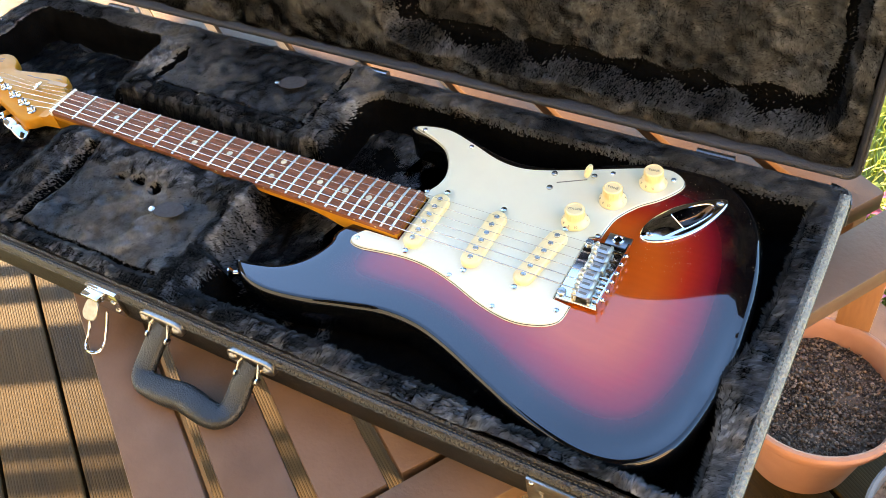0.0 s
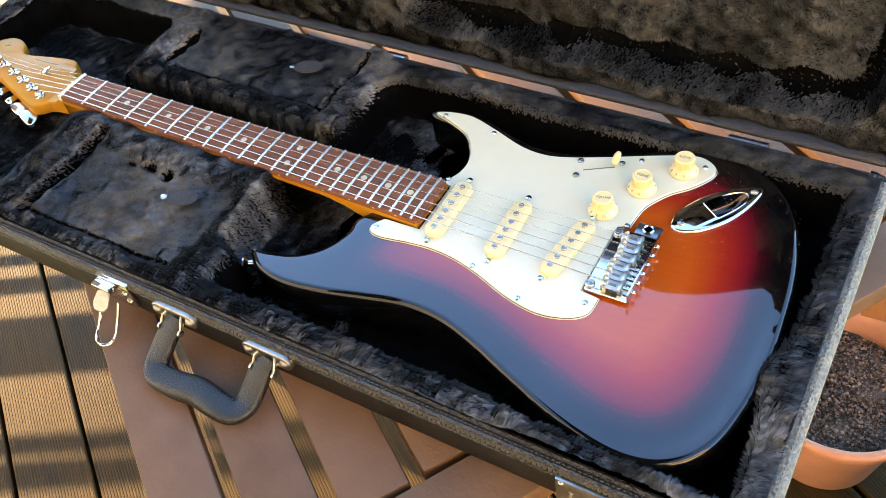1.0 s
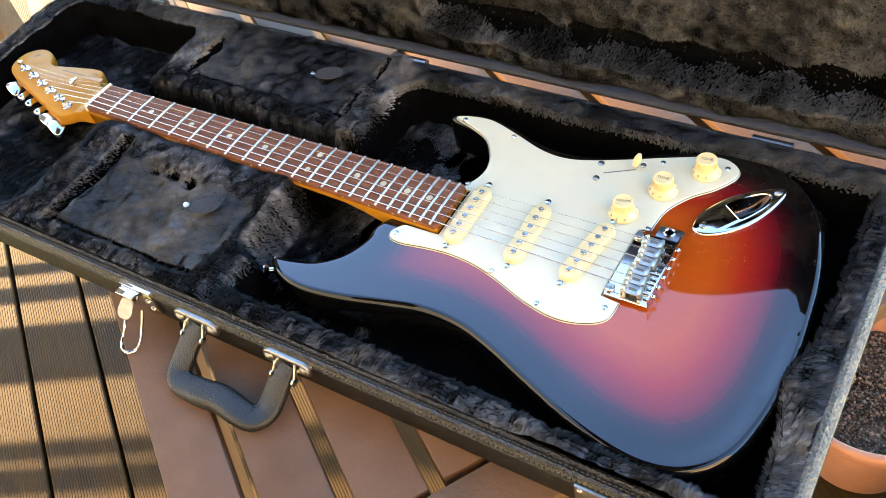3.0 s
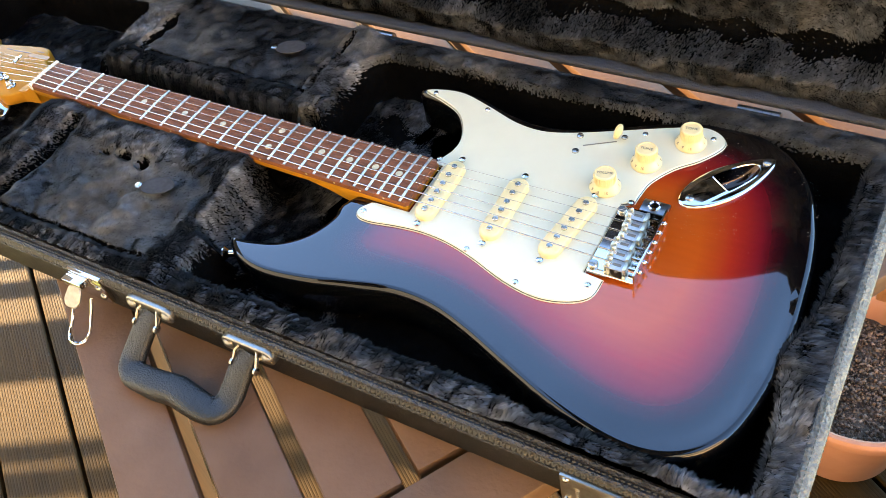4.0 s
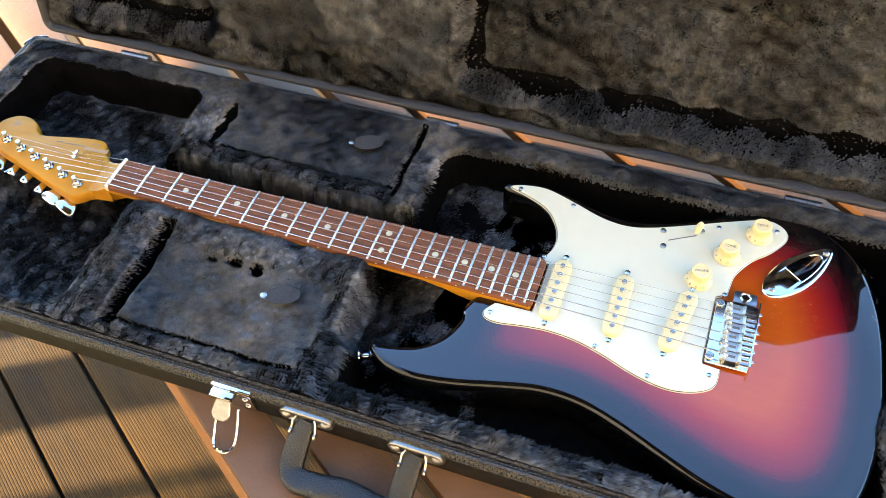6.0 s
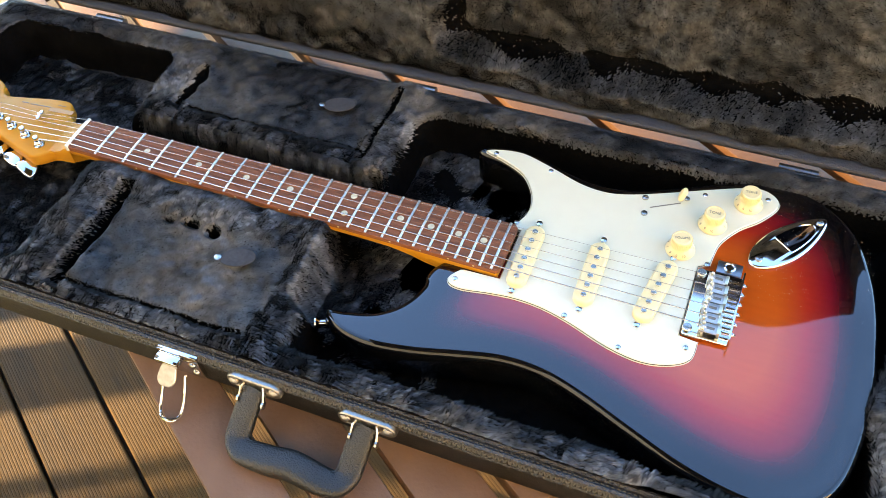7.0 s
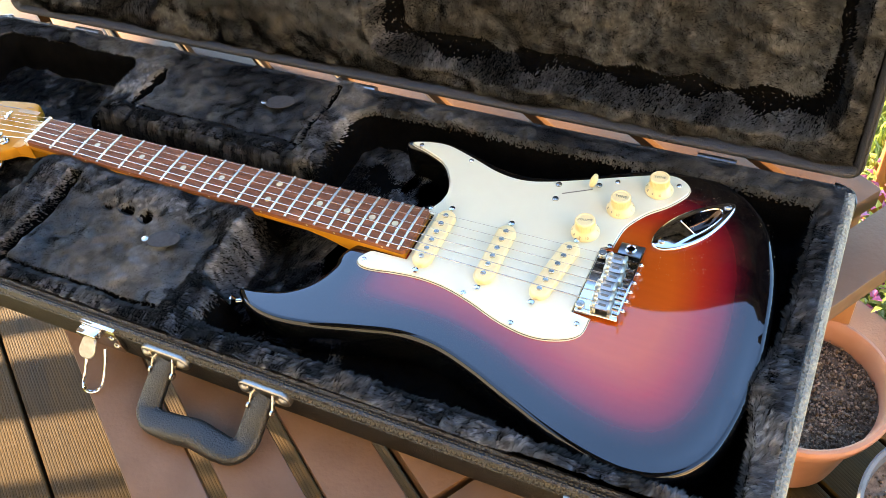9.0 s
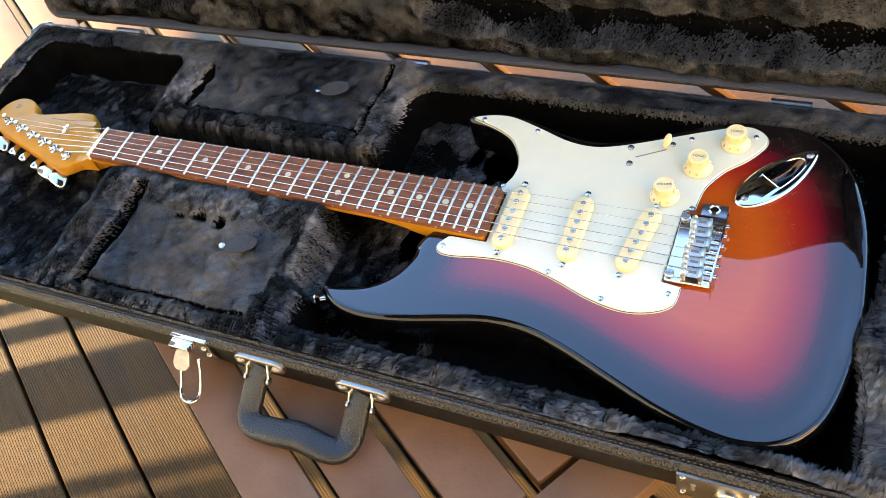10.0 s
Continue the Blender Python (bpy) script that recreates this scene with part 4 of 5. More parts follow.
def build_body():
    o = ccw(spline(BODY_NEAR + BODY_FAR, 5))
    r = 0.0068
    bm = bmesh.new()
    rings = [(r * (1 - math.sin(radians(a))), TOP - 0.045 + r * (1 - math.cos(radians(a)))) for a in (0, 20, 40, 60, 80)]
    rings += [(0, TOP - 0.045 + r), (0, TOP - r)]
    rings += [(r * (1 - math.cos(radians(a))), TOP - r * (1 - math.sin(radians(a)))) for a in (15, 30, 45, 60, 75, 83)]
    loft(bm, o, rings, True, False)
    part("body_side", bm, M_BLACK, guitar, "gloss black rim of the body", 60)
    # the face: a fine flat sheet that knows how far each place is from the rim
    from mathutils.geometry import delaunay_2d_cdt
    edge = inset(o, r * (1 - math.cos(radians(83))))
    edge_end = [Vector(p) for p in edge]
    pts = list(edge_end)
    inner_o = inset(o, r)
    pts += [Vector(p) for p in inner_o]
    xs, ys = np.arange(-0.31, 0.145, 0.007), np.arange(-0.165, 0.165, 0.007)
    gx, gy = np.meshgrid(xs, ys)
    g = np.stack([gx.ravel(), gy.ravel()], 1)

    def rim_distance(q):
        a, b = o, np.roll(o, -1, 0)
        d = b - a
        t = np.clip(((q[:, None] - a) * d).sum(2) / (d * d).sum(1), 0, 1)
        return np.linalg.norm(q[:, None] - (a + t[..., None] * d), axis=2).min(1)

    def inside(q):
        a, b = o, np.roll(o, -1, 0)
        c = ((a[:, 1] > q[:, 1, None]) != (b[:, 1] > q[:, 1, None])) & (q[:, 0, None] < (b[:, 0] - a[:, 0]) * (q[:, 1, None] - a[:, 1]) / (b[:, 1] - a[:, 1] + 1e-12) + a[:, 0])
        return c.sum(1) % 2 == 1
    g = g[inside(g)]
    g = g[rim_distance(g) > r + 0.003]
    turn = math.atan2(0.0570, 0.0430)
    ring = [(0.0080 + 0.0330 * math.cos(a), 0.0128 * math.sin(a)) for a in np.linspace(0, 2 * math.pi, 64, endpoint=False)]
    pts += [Vector((0.0565 + x * math.cos(turn) - y * math.sin(turn), 0.0930 + x * math.sin(turn) + y * math.cos(turn))) for x, y in ring]
    pts += [Vector(p) for p in g]
    n = len(edge_end)
    vv, ee, ff, *_ = delaunay_2d_cdt(pts, [(i, (i + 1) % n) for i in range(n)], [], 1, 1e-6)
    q = np.array([tuple(v) for v in vv])
    dist = rim_distance(q)
    z = TOP - r + np.sqrt(np.maximum(r * r - np.maximum(r - dist, 0) ** 2, 0))
    # a faint twist is added behind the bridge to bend the lid's reflection
    twist = np.clip(0.9 * (q[:, 0] - 0.07), -0.02, 0.07) * smooth_step(-0.02, 0.03, q[:, 0])
    z += twist * 0.04 * np.tanh((q[:, 1] - 0.02) / 0.04) * smooth_step(0.006, 0.020, dist)
    f = np.array([(t[0], t[1], t[2]) for t in ff])
    mid = q[f].mean(1) - (0.0565, 0.0930)
    lx, ly = mid[:, 0] * math.cos(turn) + mid[:, 1] * math.sin(turn), mid[:, 1] * math.cos(turn) - mid[:, 0] * math.sin(turn)
    f = f[((lx - 0.0080) / 0.0330) ** 2 + (ly / 0.0128) ** 2 > 0.99]
    face = array_mesh("body_face", np.column_stack([q, z]), f, M_BURST, guitar, 1)
    if sum(p.normal.z for p in face.data.polygons) < 0:
        face.data.flip_normals()
    at = face.data.attributes.new("inset", "FLOAT", "POINT")
    # soft distance from the rim, so that the paint has no ridges
    a, b = o, np.roll(o, -1, 0)
    seg = np.linalg.norm(b - a, axis=1)
    far = np.linalg.norm(q[:, None] - (a + b) / 2, axis=2)
    soft = -np.log((seg * 30.0 * np.exp(-60.0 * far)).sum(1)) / 60.0
    at.data.foreach_set("value", (np.clip(soft, 0, 0.1) * 10).astype(np.float32))
    tagged(face, "amber to red to black sunburst lacquer")
    # strap buttons
    for x, y, a in ((-0.3065, -0.109, 205), (0.1432, -0.012, 0)):
        bm = bmesh.new()
        lathe(bm, [(0.0062, -0.001), (0.0055, 0.001), (0.0032, 0.004), (0.0032, 0.008), (0.007, 0.0115), (0.0068, 0.0128), (0.003, 0.0140), (0, 0.0140)], 20,
              Matrix.Translation((x, y, TOP - 0.020)) @ Matrix.Rotation(radians(a), 4, "Z") @ Matrix.Rotation(radians(90), 4, "Y"))
        part("strap_button", bm, M_CHROME, guitar, "chrome strap button")


build_body()

GUARD = [(-0.2385, 0.1150), (-0.2270, 0.1215), (-0.2010, 0.1240), (-0.1690, 0.1145), (-0.1370, 0.1030), (-0.1110, 0.1000), (-0.0870, 0.1055), (-0.0550, 0.1185), (-0.0200, 0.1340), (0.0100, 0.1460),
         (0.0270, 0.1480), (0.0400, 0.1400), (0.0415, 0.1275), (0.0290, 0.1080), (0.0130, 0.0920), (0.0010, 0.0720), (-0.0022, 0.0560), (-0.0030, 0.0450)]
GUARD_BRIDGE = [(-0.0123, 0.0400), (-0.0123, -0.0362)]
GUARD_NEAR = [(0.0036, -0.0368), (0.0015, -0.0560), (-0.0130, -0.0670), (-0.0370, -0.0720), (-0.0670, -0.0670), (-0.1020, -0.0545), (-0.1290, -0.0475), (-0.1540, -0.0455), (-0.1770, -0.0475), (-0.2010, -0.0512),
              (-0.2140, -0.0490), (-0.2175, -0.0410), (-0.2100, -0.0300)]
GUARD_NECK = [(-0.2060, -0.0290), (-0.1740, -0.0290), (-0.1740, 0.0290), (-0.1835, 0.0290)]
GUARD_HORN = [(-0.1810, 0.0330), (-0.1755, 0.0480), (-0.1745, 0.0620), (-0.1805, 0.0790), (-0.1945, 0.0965), (-0.2170, 0.1075)]


def guard_outline():
    far = spline(GUARD_HORN[1:] + GUARD, 5, False)
    near = spline(GUARD_NEAR, 5, False)
    return ccw(np.vstack([far, GUARD_BRIDGE, near, GUARD_NECK]))


def build_guard():
    o = guard_outline()
    z = TOP + 0.0002
    layers = []
    for name, a, b, i0, i1, mat, label in (("pickguard", 0.0016, 0.0025, 0.0009, 0.0016, M_GUARD, "mint white three-ply pickguard"), ("black_ply", 0.0009, 0.00161, 0.0004, 0.0009, M_PLYB, "thin black ply"), ("white_ply", 0.0, 0.00091, 0.0, 0.0004, M_PLYW, "aged white ply")):
        bm = bmesh.new()
        lo = loft(bm, o, [(i0, z + a), (i1, z + b)], False, False)
        bmesh.ops.triangle_fill(bm, use_beauty=True, edges=[e for e in bm.edges if e.verts[0] in set(lo[1]) and e.verts[1] in set(lo[1])])
        layers.append(part(name, bm, mat, guitar if not layers else layers[0], label))
        if len(layers) > 1:
            layers[-1].matrix_parent_inverse = Matrix()
    g = layers[0]
    for x, y in ((-0.227, 0.1145), (-0.169, 0.1085), (-0.1795, 0.0365), (-0.2105, -0.0425), (-0.108, -0.0485), (-0.057, -0.0645), (-0.005, -0.0470), (0.031, 0.1355), (-0.024, 0.1235), (-0.006, 0.0440)):
        bm = bmesh.new()
        screw(bm, x, y, TOP + 0.0029, 0.0027)
        part("screw", bm, M_CHROME, g)
    for x, y in ((-0.0755, 0.1035), (-0.0720, 0.0845)):
        bm = bmesh.new()
        screw(bm, x, y, TOP + 0.0029, 0.0033)
        part("switch_screw", bm, M_NICKEL, g)
    bm = bmesh.new()
    screw(bm, -0.0390, 0.1140, TOP + 0.0029, 0.0030)
    part("switch_screw", bm, M_NICKEL, g)
    # switch slot and tip
    a = Matrix.Translation((-0.0560, 0.1000, TOP + 0.0027)) @ Matrix.Rotation(radians(29), 4, "Z")
    bm = bmesh.new()
    box(bm, -0.0145, 0.0145, -0.0005, 0.0005, 0, 0.0003, m=a)
    part("switch_slot", bm, M_INK, g, "dark narrow switch slot")
    bm = bmesh.new()
    lathe(bm, [(0.0020, 0), (0.0036, 0.0015), (0.0046, 0.0055), (0.0044, 0.0100), (0.0030, 0.0135), (0, 0.0148)], 18,
          Matrix.Translation((-0.0450, 0.1085, TOP + 0.005)) @ Matrix.Rotation(radians(16), 4, "Y") @ Matrix.Rotation(radians(-10), 4, "X"), (0.75, 1.0))
    part("selector_switch", bm, M_CREAM, guitar, "cream selector switch tip")


build_guard()


def build_pickup(x, slant, label):
    """A single-coil cover with six staggered pole pieces and two height screws."""
    m = Matrix.Translation((x, 0, TOP + 0.0027)) @ Matrix.Rotation(slant, 4, "Z")
    bm = bmesh.new()
    loft(bm, rounded(-0.0090, 0.0090, -0.0350, 0.0350, 0.0089, 8), [(0, 0), (0, 0.0040), (0.0004, 0.0049), (0.0013, 0.0056), (0.0024, 0.0058)])
    bmesh.ops.transform(bm, matrix=m, verts=bm.verts)
    p = part("pickup", bm, M_CREAM, guitar, label)
    for k in range(6):
        bm = bmesh.new()
        lathe(bm, [(0.0026, 0.004), (0.0026, 0.0066), (0.0022, 0.0070), (0, 0.0070)], 16, m @ Matrix.Translation((0, -0.0262 + 0.01048 * k, random.uniform(-0.0004, 0.0006))))
        part("pole_piece", bm, M_NICKEL, p)
    for y in (-0.0400, 0.0400):
        bm = bmesh.new()
        mm = m @ Matrix.Translation((0, y, 0))
        lathe(bm, [(0.0018, -0.001), (0.0018, 0.0018), (0.0030, 0.0020), (0.0028, 0.0032), (0.0012, 0.0038), (0, 0.0038)], 14, mm)
        box(bm, -0.002, 0.002, -0.0003, 0.0003, 0.0034, 0.00385, m=mm @ Matrix.Rotation(random.random() * 3, 4, "Z"))
        part("height_screw", bm, M_CHROME, p)


build_pickup(-0.1585, 0.0, "cream single-coil pickup with six poles")
build_pickup(-0.0980, 0.0, "cream single-coil pickup with six poles")
build_pickup(-0.0415, radians(-9.5), "slanted cream single-coil pickup by the bridge")


def build_knob(x, y, word, turn, dial):
    m = Matrix.Translation((x, y, TOP + 0.0027)) @ Matrix.Rotation(radians(turn), 4, "Z")
    bm = bmesh.new()
    lathe(bm, [(0.0128, 0.0004), (0.0130, 0.0012), (0.0128, 0.0020), (0.0112, 0.0045), (0.0097, 0.0066), (0.0090, 0.0080), (0.0086, 0.0160), (0.0080, 0.0170), (0.0070, 0.0172), (0.0066, 0.0166), (0, 0.0164)], 44, m)
    k = part("control_knob", bm, M_CREAM, guitar, "cream bell knob with lettering", 30)
    bm = bmesh.new()
    for i in range(36):
        box(bm, 0.0084, 0.00925, -0.00028, 0.00028, 0.0085, 0.0158, m=m @ Matrix.Rotation(2 * math.pi * i / 36, 4, "Z"))
    part("knurling", bm, M_CREAM, k)
    text("lettering", word, 0.0034 if word == "VOLUME" else 0.0039, m @ Matrix.Translation((0, 0, 0.0166)), M_INK, k, "printed word on the knob")
    for n in range(10):
        a = radians(-128 + n * 32 + dial) - math.pi / 2
        tilt = Matrix.Rotation(a, 4, "Z") @ Matrix.Translation((0.01165, 0, 0.0042)) @ Matrix.Rotation(radians(57), 4, "Y") @ Matrix.Rotation(radians(90), 4, "Z")
        text("numeral", str(n + 1), 0.0034, m @ tilt, M_INK, k)


build_knob(-0.0320, 0.0530, "VOLUME", 12, -146)
build_knob(-0.0110, 0.0905, "TONE", 2, -158)
build_knob(0.0150, 0.1250, "TONE", 8, -153)


def build_bridge():
    z = TOP + 0.0035
    bm = bmesh.new()
    loft(bm, rounded(-0.0120, 0.0265, -0.0350, 0.0370, 0.002, 3), [(0.0006, z - 0.002), (0, z - 0.0014), (0, z + 0.0006), (0.0006, z + 0.0012)])
    for x0, x1, y0, y1 in ((0.0252, 0.0268, -0.0348, 0.0368),):
        box(bm, x0, x1, y0, y1, z - 0.001, z + 0.0105, 0.0005)
    br = part("bridge", bm, M_CHROME, guitar, "chrome tremolo bridge with six bent saddles")
    bm = bmesh.new()
    box(bm, 0.0025, 0.0240, 0.0385, 0.0520, TOP + 0.0003, TOP + 0.0035, 0.0006)
    part("tremolo_socket", bm, M_IRON, br, "dark tremolo arm socket")
    bm = bmesh.new()
    lathe(bm, [(0.0052, 0), (0.0052, 0.0022), (0.0040, 0.0030), (0.0036, 0.0018), (0, 0.0018)], 20, Matrix.Translation((0.0130, 0.0448, TOP + 0.0034)))
    part("socket_ring", bm, M_CHROME, br)
    for y in (-0.0285, 0.0315):
        bm = bmesh.new()
        lathe(bm, [(0.0042, 0), (0.0042, 0.0018), (0.0034, 0.0026), (0, 0.0026)], 20, Matrix.Translation((-0.0085, y, z + 0.001)))
        box(bm, -0.0034, 0.0034, -0.0004, 0.0004, 0.0022, 0.0029, m=Matrix.Translation((-0.0085, y, z + 0.001)) @ Matrix.Rotation(radians(50), 4, "Z"))
        part("pivot_post", bm, M_NICKEL, br, "slotted pivot post")
    for k in range(6):
        y = -0.0262 + 0.01048 * k
        fx = (0.0020, 0.0008, -0.0004, 0.0012, 0.0002, -0.0012)[k]
        bm = bmesh.new()
        box(bm, fx - 0.0010, fx + 0.0150, y - 0.0048, y + 0.0048, z + 0.0052, z + 0.0064, 0.0003)
        s = part("saddle", bm, M_SADDLE, br, "bent grey steel saddle")
        # lip and tab are steel, coloured pale brass to look brightly lit
        for name, x0, x1, z0, z1 in (("saddle_lip", fx - 0.0016, fx + 0.0004, z + 0.0020, z + 0.0076), ("saddle_tab", fx + 0.0132, fx + 0.0160, z + 0.0020, z + 0.0080)):
            bm = bmesh.new()
            box(bm, x0, x1, y - 0.0046, y + 0.0046, z0, z1, 0.0006)
            part(name, bm, M_BRASS, s, "steel end in pale brass, brightness put into its colour")
        bm = bmesh.new()
        box(bm, fx + 0.0046, fx + 0.0112, y - 0.0013, y + 0.0013, z + 0.0063, z + 0.00655)
        part("string_slot", bm, M_INK, s, "dark string slot")
        for dy in (-0.0029, 0.0029):
            bm = bmesh.new()
            lathe(bm, [(0.0014, -0.0065), (0.0014, 0.0016), (0.0010, 0.0021), (0, 0.0016)], 12, Matrix.Translation((fx + 0.0018, y + dy, z + 0.0074)))
            part("height_screw", bm, M_BRASS, s, "small pale brass grub screw")
        bm = bmesh.new()
        tube(bm, [(fx + 0.0165, y, z + 0.0052), (0.0300, y, z + 0.0052)], 0.0010, 8)
        for i in range(7):
            x = fx + 0.0172 + i * (0.0078 - fx) / 7
            tube(bm, [(x, y, z + 0.0052), (x + 0.0006, y, z + 0.0052)], 0.0021, 10)
        lathe(bm, [(0.0022, 0), (0.0022, 0.0012), (0.0012, 0.0020), (0, 0.0020)], 12, Matrix.Translation((0.0270, y, z + 0.0052)) @ Matrix.Rotation(radians(90), 4, "Y"))
        part("intonation_screw", bm, M_CHROME, s)


build_bridge()


def build_jack():
    """A boat-shaped chrome jack plate with a trough that slopes down to the socket in its end wall."""
    m = Matrix.Translation((0.0565, 0.0930, TOP + 0.0003)) @ Matrix.Rotation(math.atan2(0.0570, 0.0430), 4, "Z")
    turn = np.linspace(0, 2 * math.pi, 56, endpoint=False)
    pts = [(0.0455 * math.cos(a), 0.0158 * math.sin(a) * (1.0 - 0.22 * math.cos(a)) * (1 - 0.10 * math.cos(2 * a))) for a in turn]
    x0, length, wide = -0.0070, 0.0375, 0.0104

    def half(x):
        return wide * math.sqrt(max(0.0, 1 - (max(x - x0, 0) / length) ** 2)) ** 0.9

    def opening(a):
        """The point of the trough's mouth in the direction a from its middle."""
        lo, hi = 0.0, 0.05
        for _ in range(30):
            r = (lo + hi) / 2
            x, y = 0.002 + r * math.cos(a), r * math.sin(a)
            if x0 <= x <= x0 + length and abs(y) <= half(x):
                lo = r
            else:
                hi = r
        return 0.002 + lo * math.cos(a), lo * math.sin(a)
    bm = bmesh.new()
    outer = loft(bm, np.array(pts), [(0, 0), (0.0002, 0.0013), (0.0009, 0.0021), (0.0024, 0.0025)], False, False)[-1]
    mouth = [opening(a) for a in turn]
    loops = [outer]
    for k, z in ((1.10, 0.0026), (1.05, 0.0031), (1.0, 0.0031), (0.97, 0.0024)):
        loops.append([bm.verts.new((0.002 + (x - 0.002) * k, y * k, z)) for x, y in mouth])
    for a, b in zip(loops, loops[1:]):
        for i in range(len(turn)):
            j = (i + 1) % len(turn)
            bm.faces.new((a[i], a[j], b[j], b[i]))
    bmesh.ops.transform(bm, matrix=m, verts=bm.verts)
    j = part("jack_plate", bm, M_CHROME, guitar, "boat-shaped chrome jack plate", 40)
    # the trough, deepest at the end wall
    bm = bmesh.new()
    rows_ = []
    for i in range(17):
        x = x0 + 0.0003 + (length - 0.0010) * (i / 16) ** 0.9
        deep = 0.0120 * (1 - (i / 16) ** 4) + 0.0006
        rows_.append([bm.verts.new((x, half(x) * 0.985 * v, 0.0025 - deep * math.sqrt(max(0.0, 1 - abs(v) ** 2)))) for v in np.linspace(-1, 1, 15)])
    for a, b in zip(rows_, rows_[1:]):
        for i in range(14):
            bm.faces.new((a[i], a[i + 1], b[i + 1], b[i]))
    bm.faces.new(rows_[0])
    # cup is coloured near black to imitate dark reflections in chrome
    bmesh.ops.transform(bm, matrix=m, verts=bm.verts)
    part("jack_cup", bm, M_CUP, j, "sunken chrome cup, dark reflections put into its colour", 40)
    for x in (-0.0360, 0.0372):
        bm = bmesh.new()
        screw(bm, x, 0, 0.0030, 0.0035, m)
        part("screw", bm, M_NICKEL, j)
    bm = bmesh.new()
    lathe(bm, [(0.0046, -0.001), (0.0046, 0.0012), (0.0038, 0.0016), (0.0032, 0.0016), (0.0030, -0.001), (0, -0.001)], 24,
          m @ Matrix.Translation((x0 + 0.0004, 0, -0.0042)) @ Matrix.Rotation(radians(90), 4, "Y"))
    part("jack_socket", bm, M_NICKEL, j, "threaded jack socket")


build_jack()


def build_dust():
    """Specks of dust and lint on the lacquer behind the bridge."""
    rng = np.random.default_rng(77)
    n = 420
    x, y = rng.uniform(0.03, 0.130, n), rng.uniform(0.025, 0.145, n)
    k = np.hypot(x - 0.02, y - 0.02) < 0.135
    x, y = x[k], y[k]
    n = len(x)
    base = np.array([(1, 0, 0.2), (-1, 0, 0.2), (0, 1, 0.2), (0, -1, 0.2), (0, 0, 1)], float)
    tri = np.array([(0, 2, 4), (2, 1, 4), (1, 3, 4), (3, 0, 4)])
    s = 0.00011 + 0.00022 * rng.random(n) ** 4
    v = np.stack([x, y, np.full(n, TOP + 0.0001)], 1)[:, None] + base * s[:, None, None] * rng.uniform(0.6, 1.6, (n, 5, 1))
    ob = array_mesh("dust", v.reshape(-1, 3), (tri[None] + np.arange(n)[:, None, None] * 5).reshape(-1, 3), M_BONE, guitar)
    ob["kind"] = "stuff"


build_dust()

BOARD_TOP = TOP + 0.0105


def half_width(x):
    return 0.0205 + (0.0280 - 0.0205) * (x + SCALE) / (SCALE + fret_x(22))


def crown(y):
    return 0.0011 * (1 - (y / 0.028) ** 2)


HEAD = [(-0.636, -0.008), (-0.648, -0.0165), (-0.657, -0.0200), (-0.6660, -0.0208), (-0.6735, -0.0238), (-0.6810, -0.0305), (-0.6890, -0.0345), (-0.7000, -0.0325), (-0.7270, -0.0240), (-0.7560, -0.0150), (-0.7850, -0.0060), (-0.8120, 0.0020),
        (-0.8290, 0.0110), (-0.8370, 0.0260), (-0.8345, 0.0430), (-0.8210, 0.0550), (-0.8040, 0.0560), (-0.7895, 0.0485), (-0.7820, 0.0385), (-0.7720, 0.0365), (-0.7500, 0.0410), (-0.7250, 0.0465),
        (-0.7030, 0.0490), (-0.6930, 0.0440), (-0.6860, 0.0320), (-0.6770, 0.0250), (-0.667, 0.0215), (-0.657, 0.0203), (-0.648, 0.0168), (-0.636, 0.008)]
HEAD_TOP = TOP - 0.0030


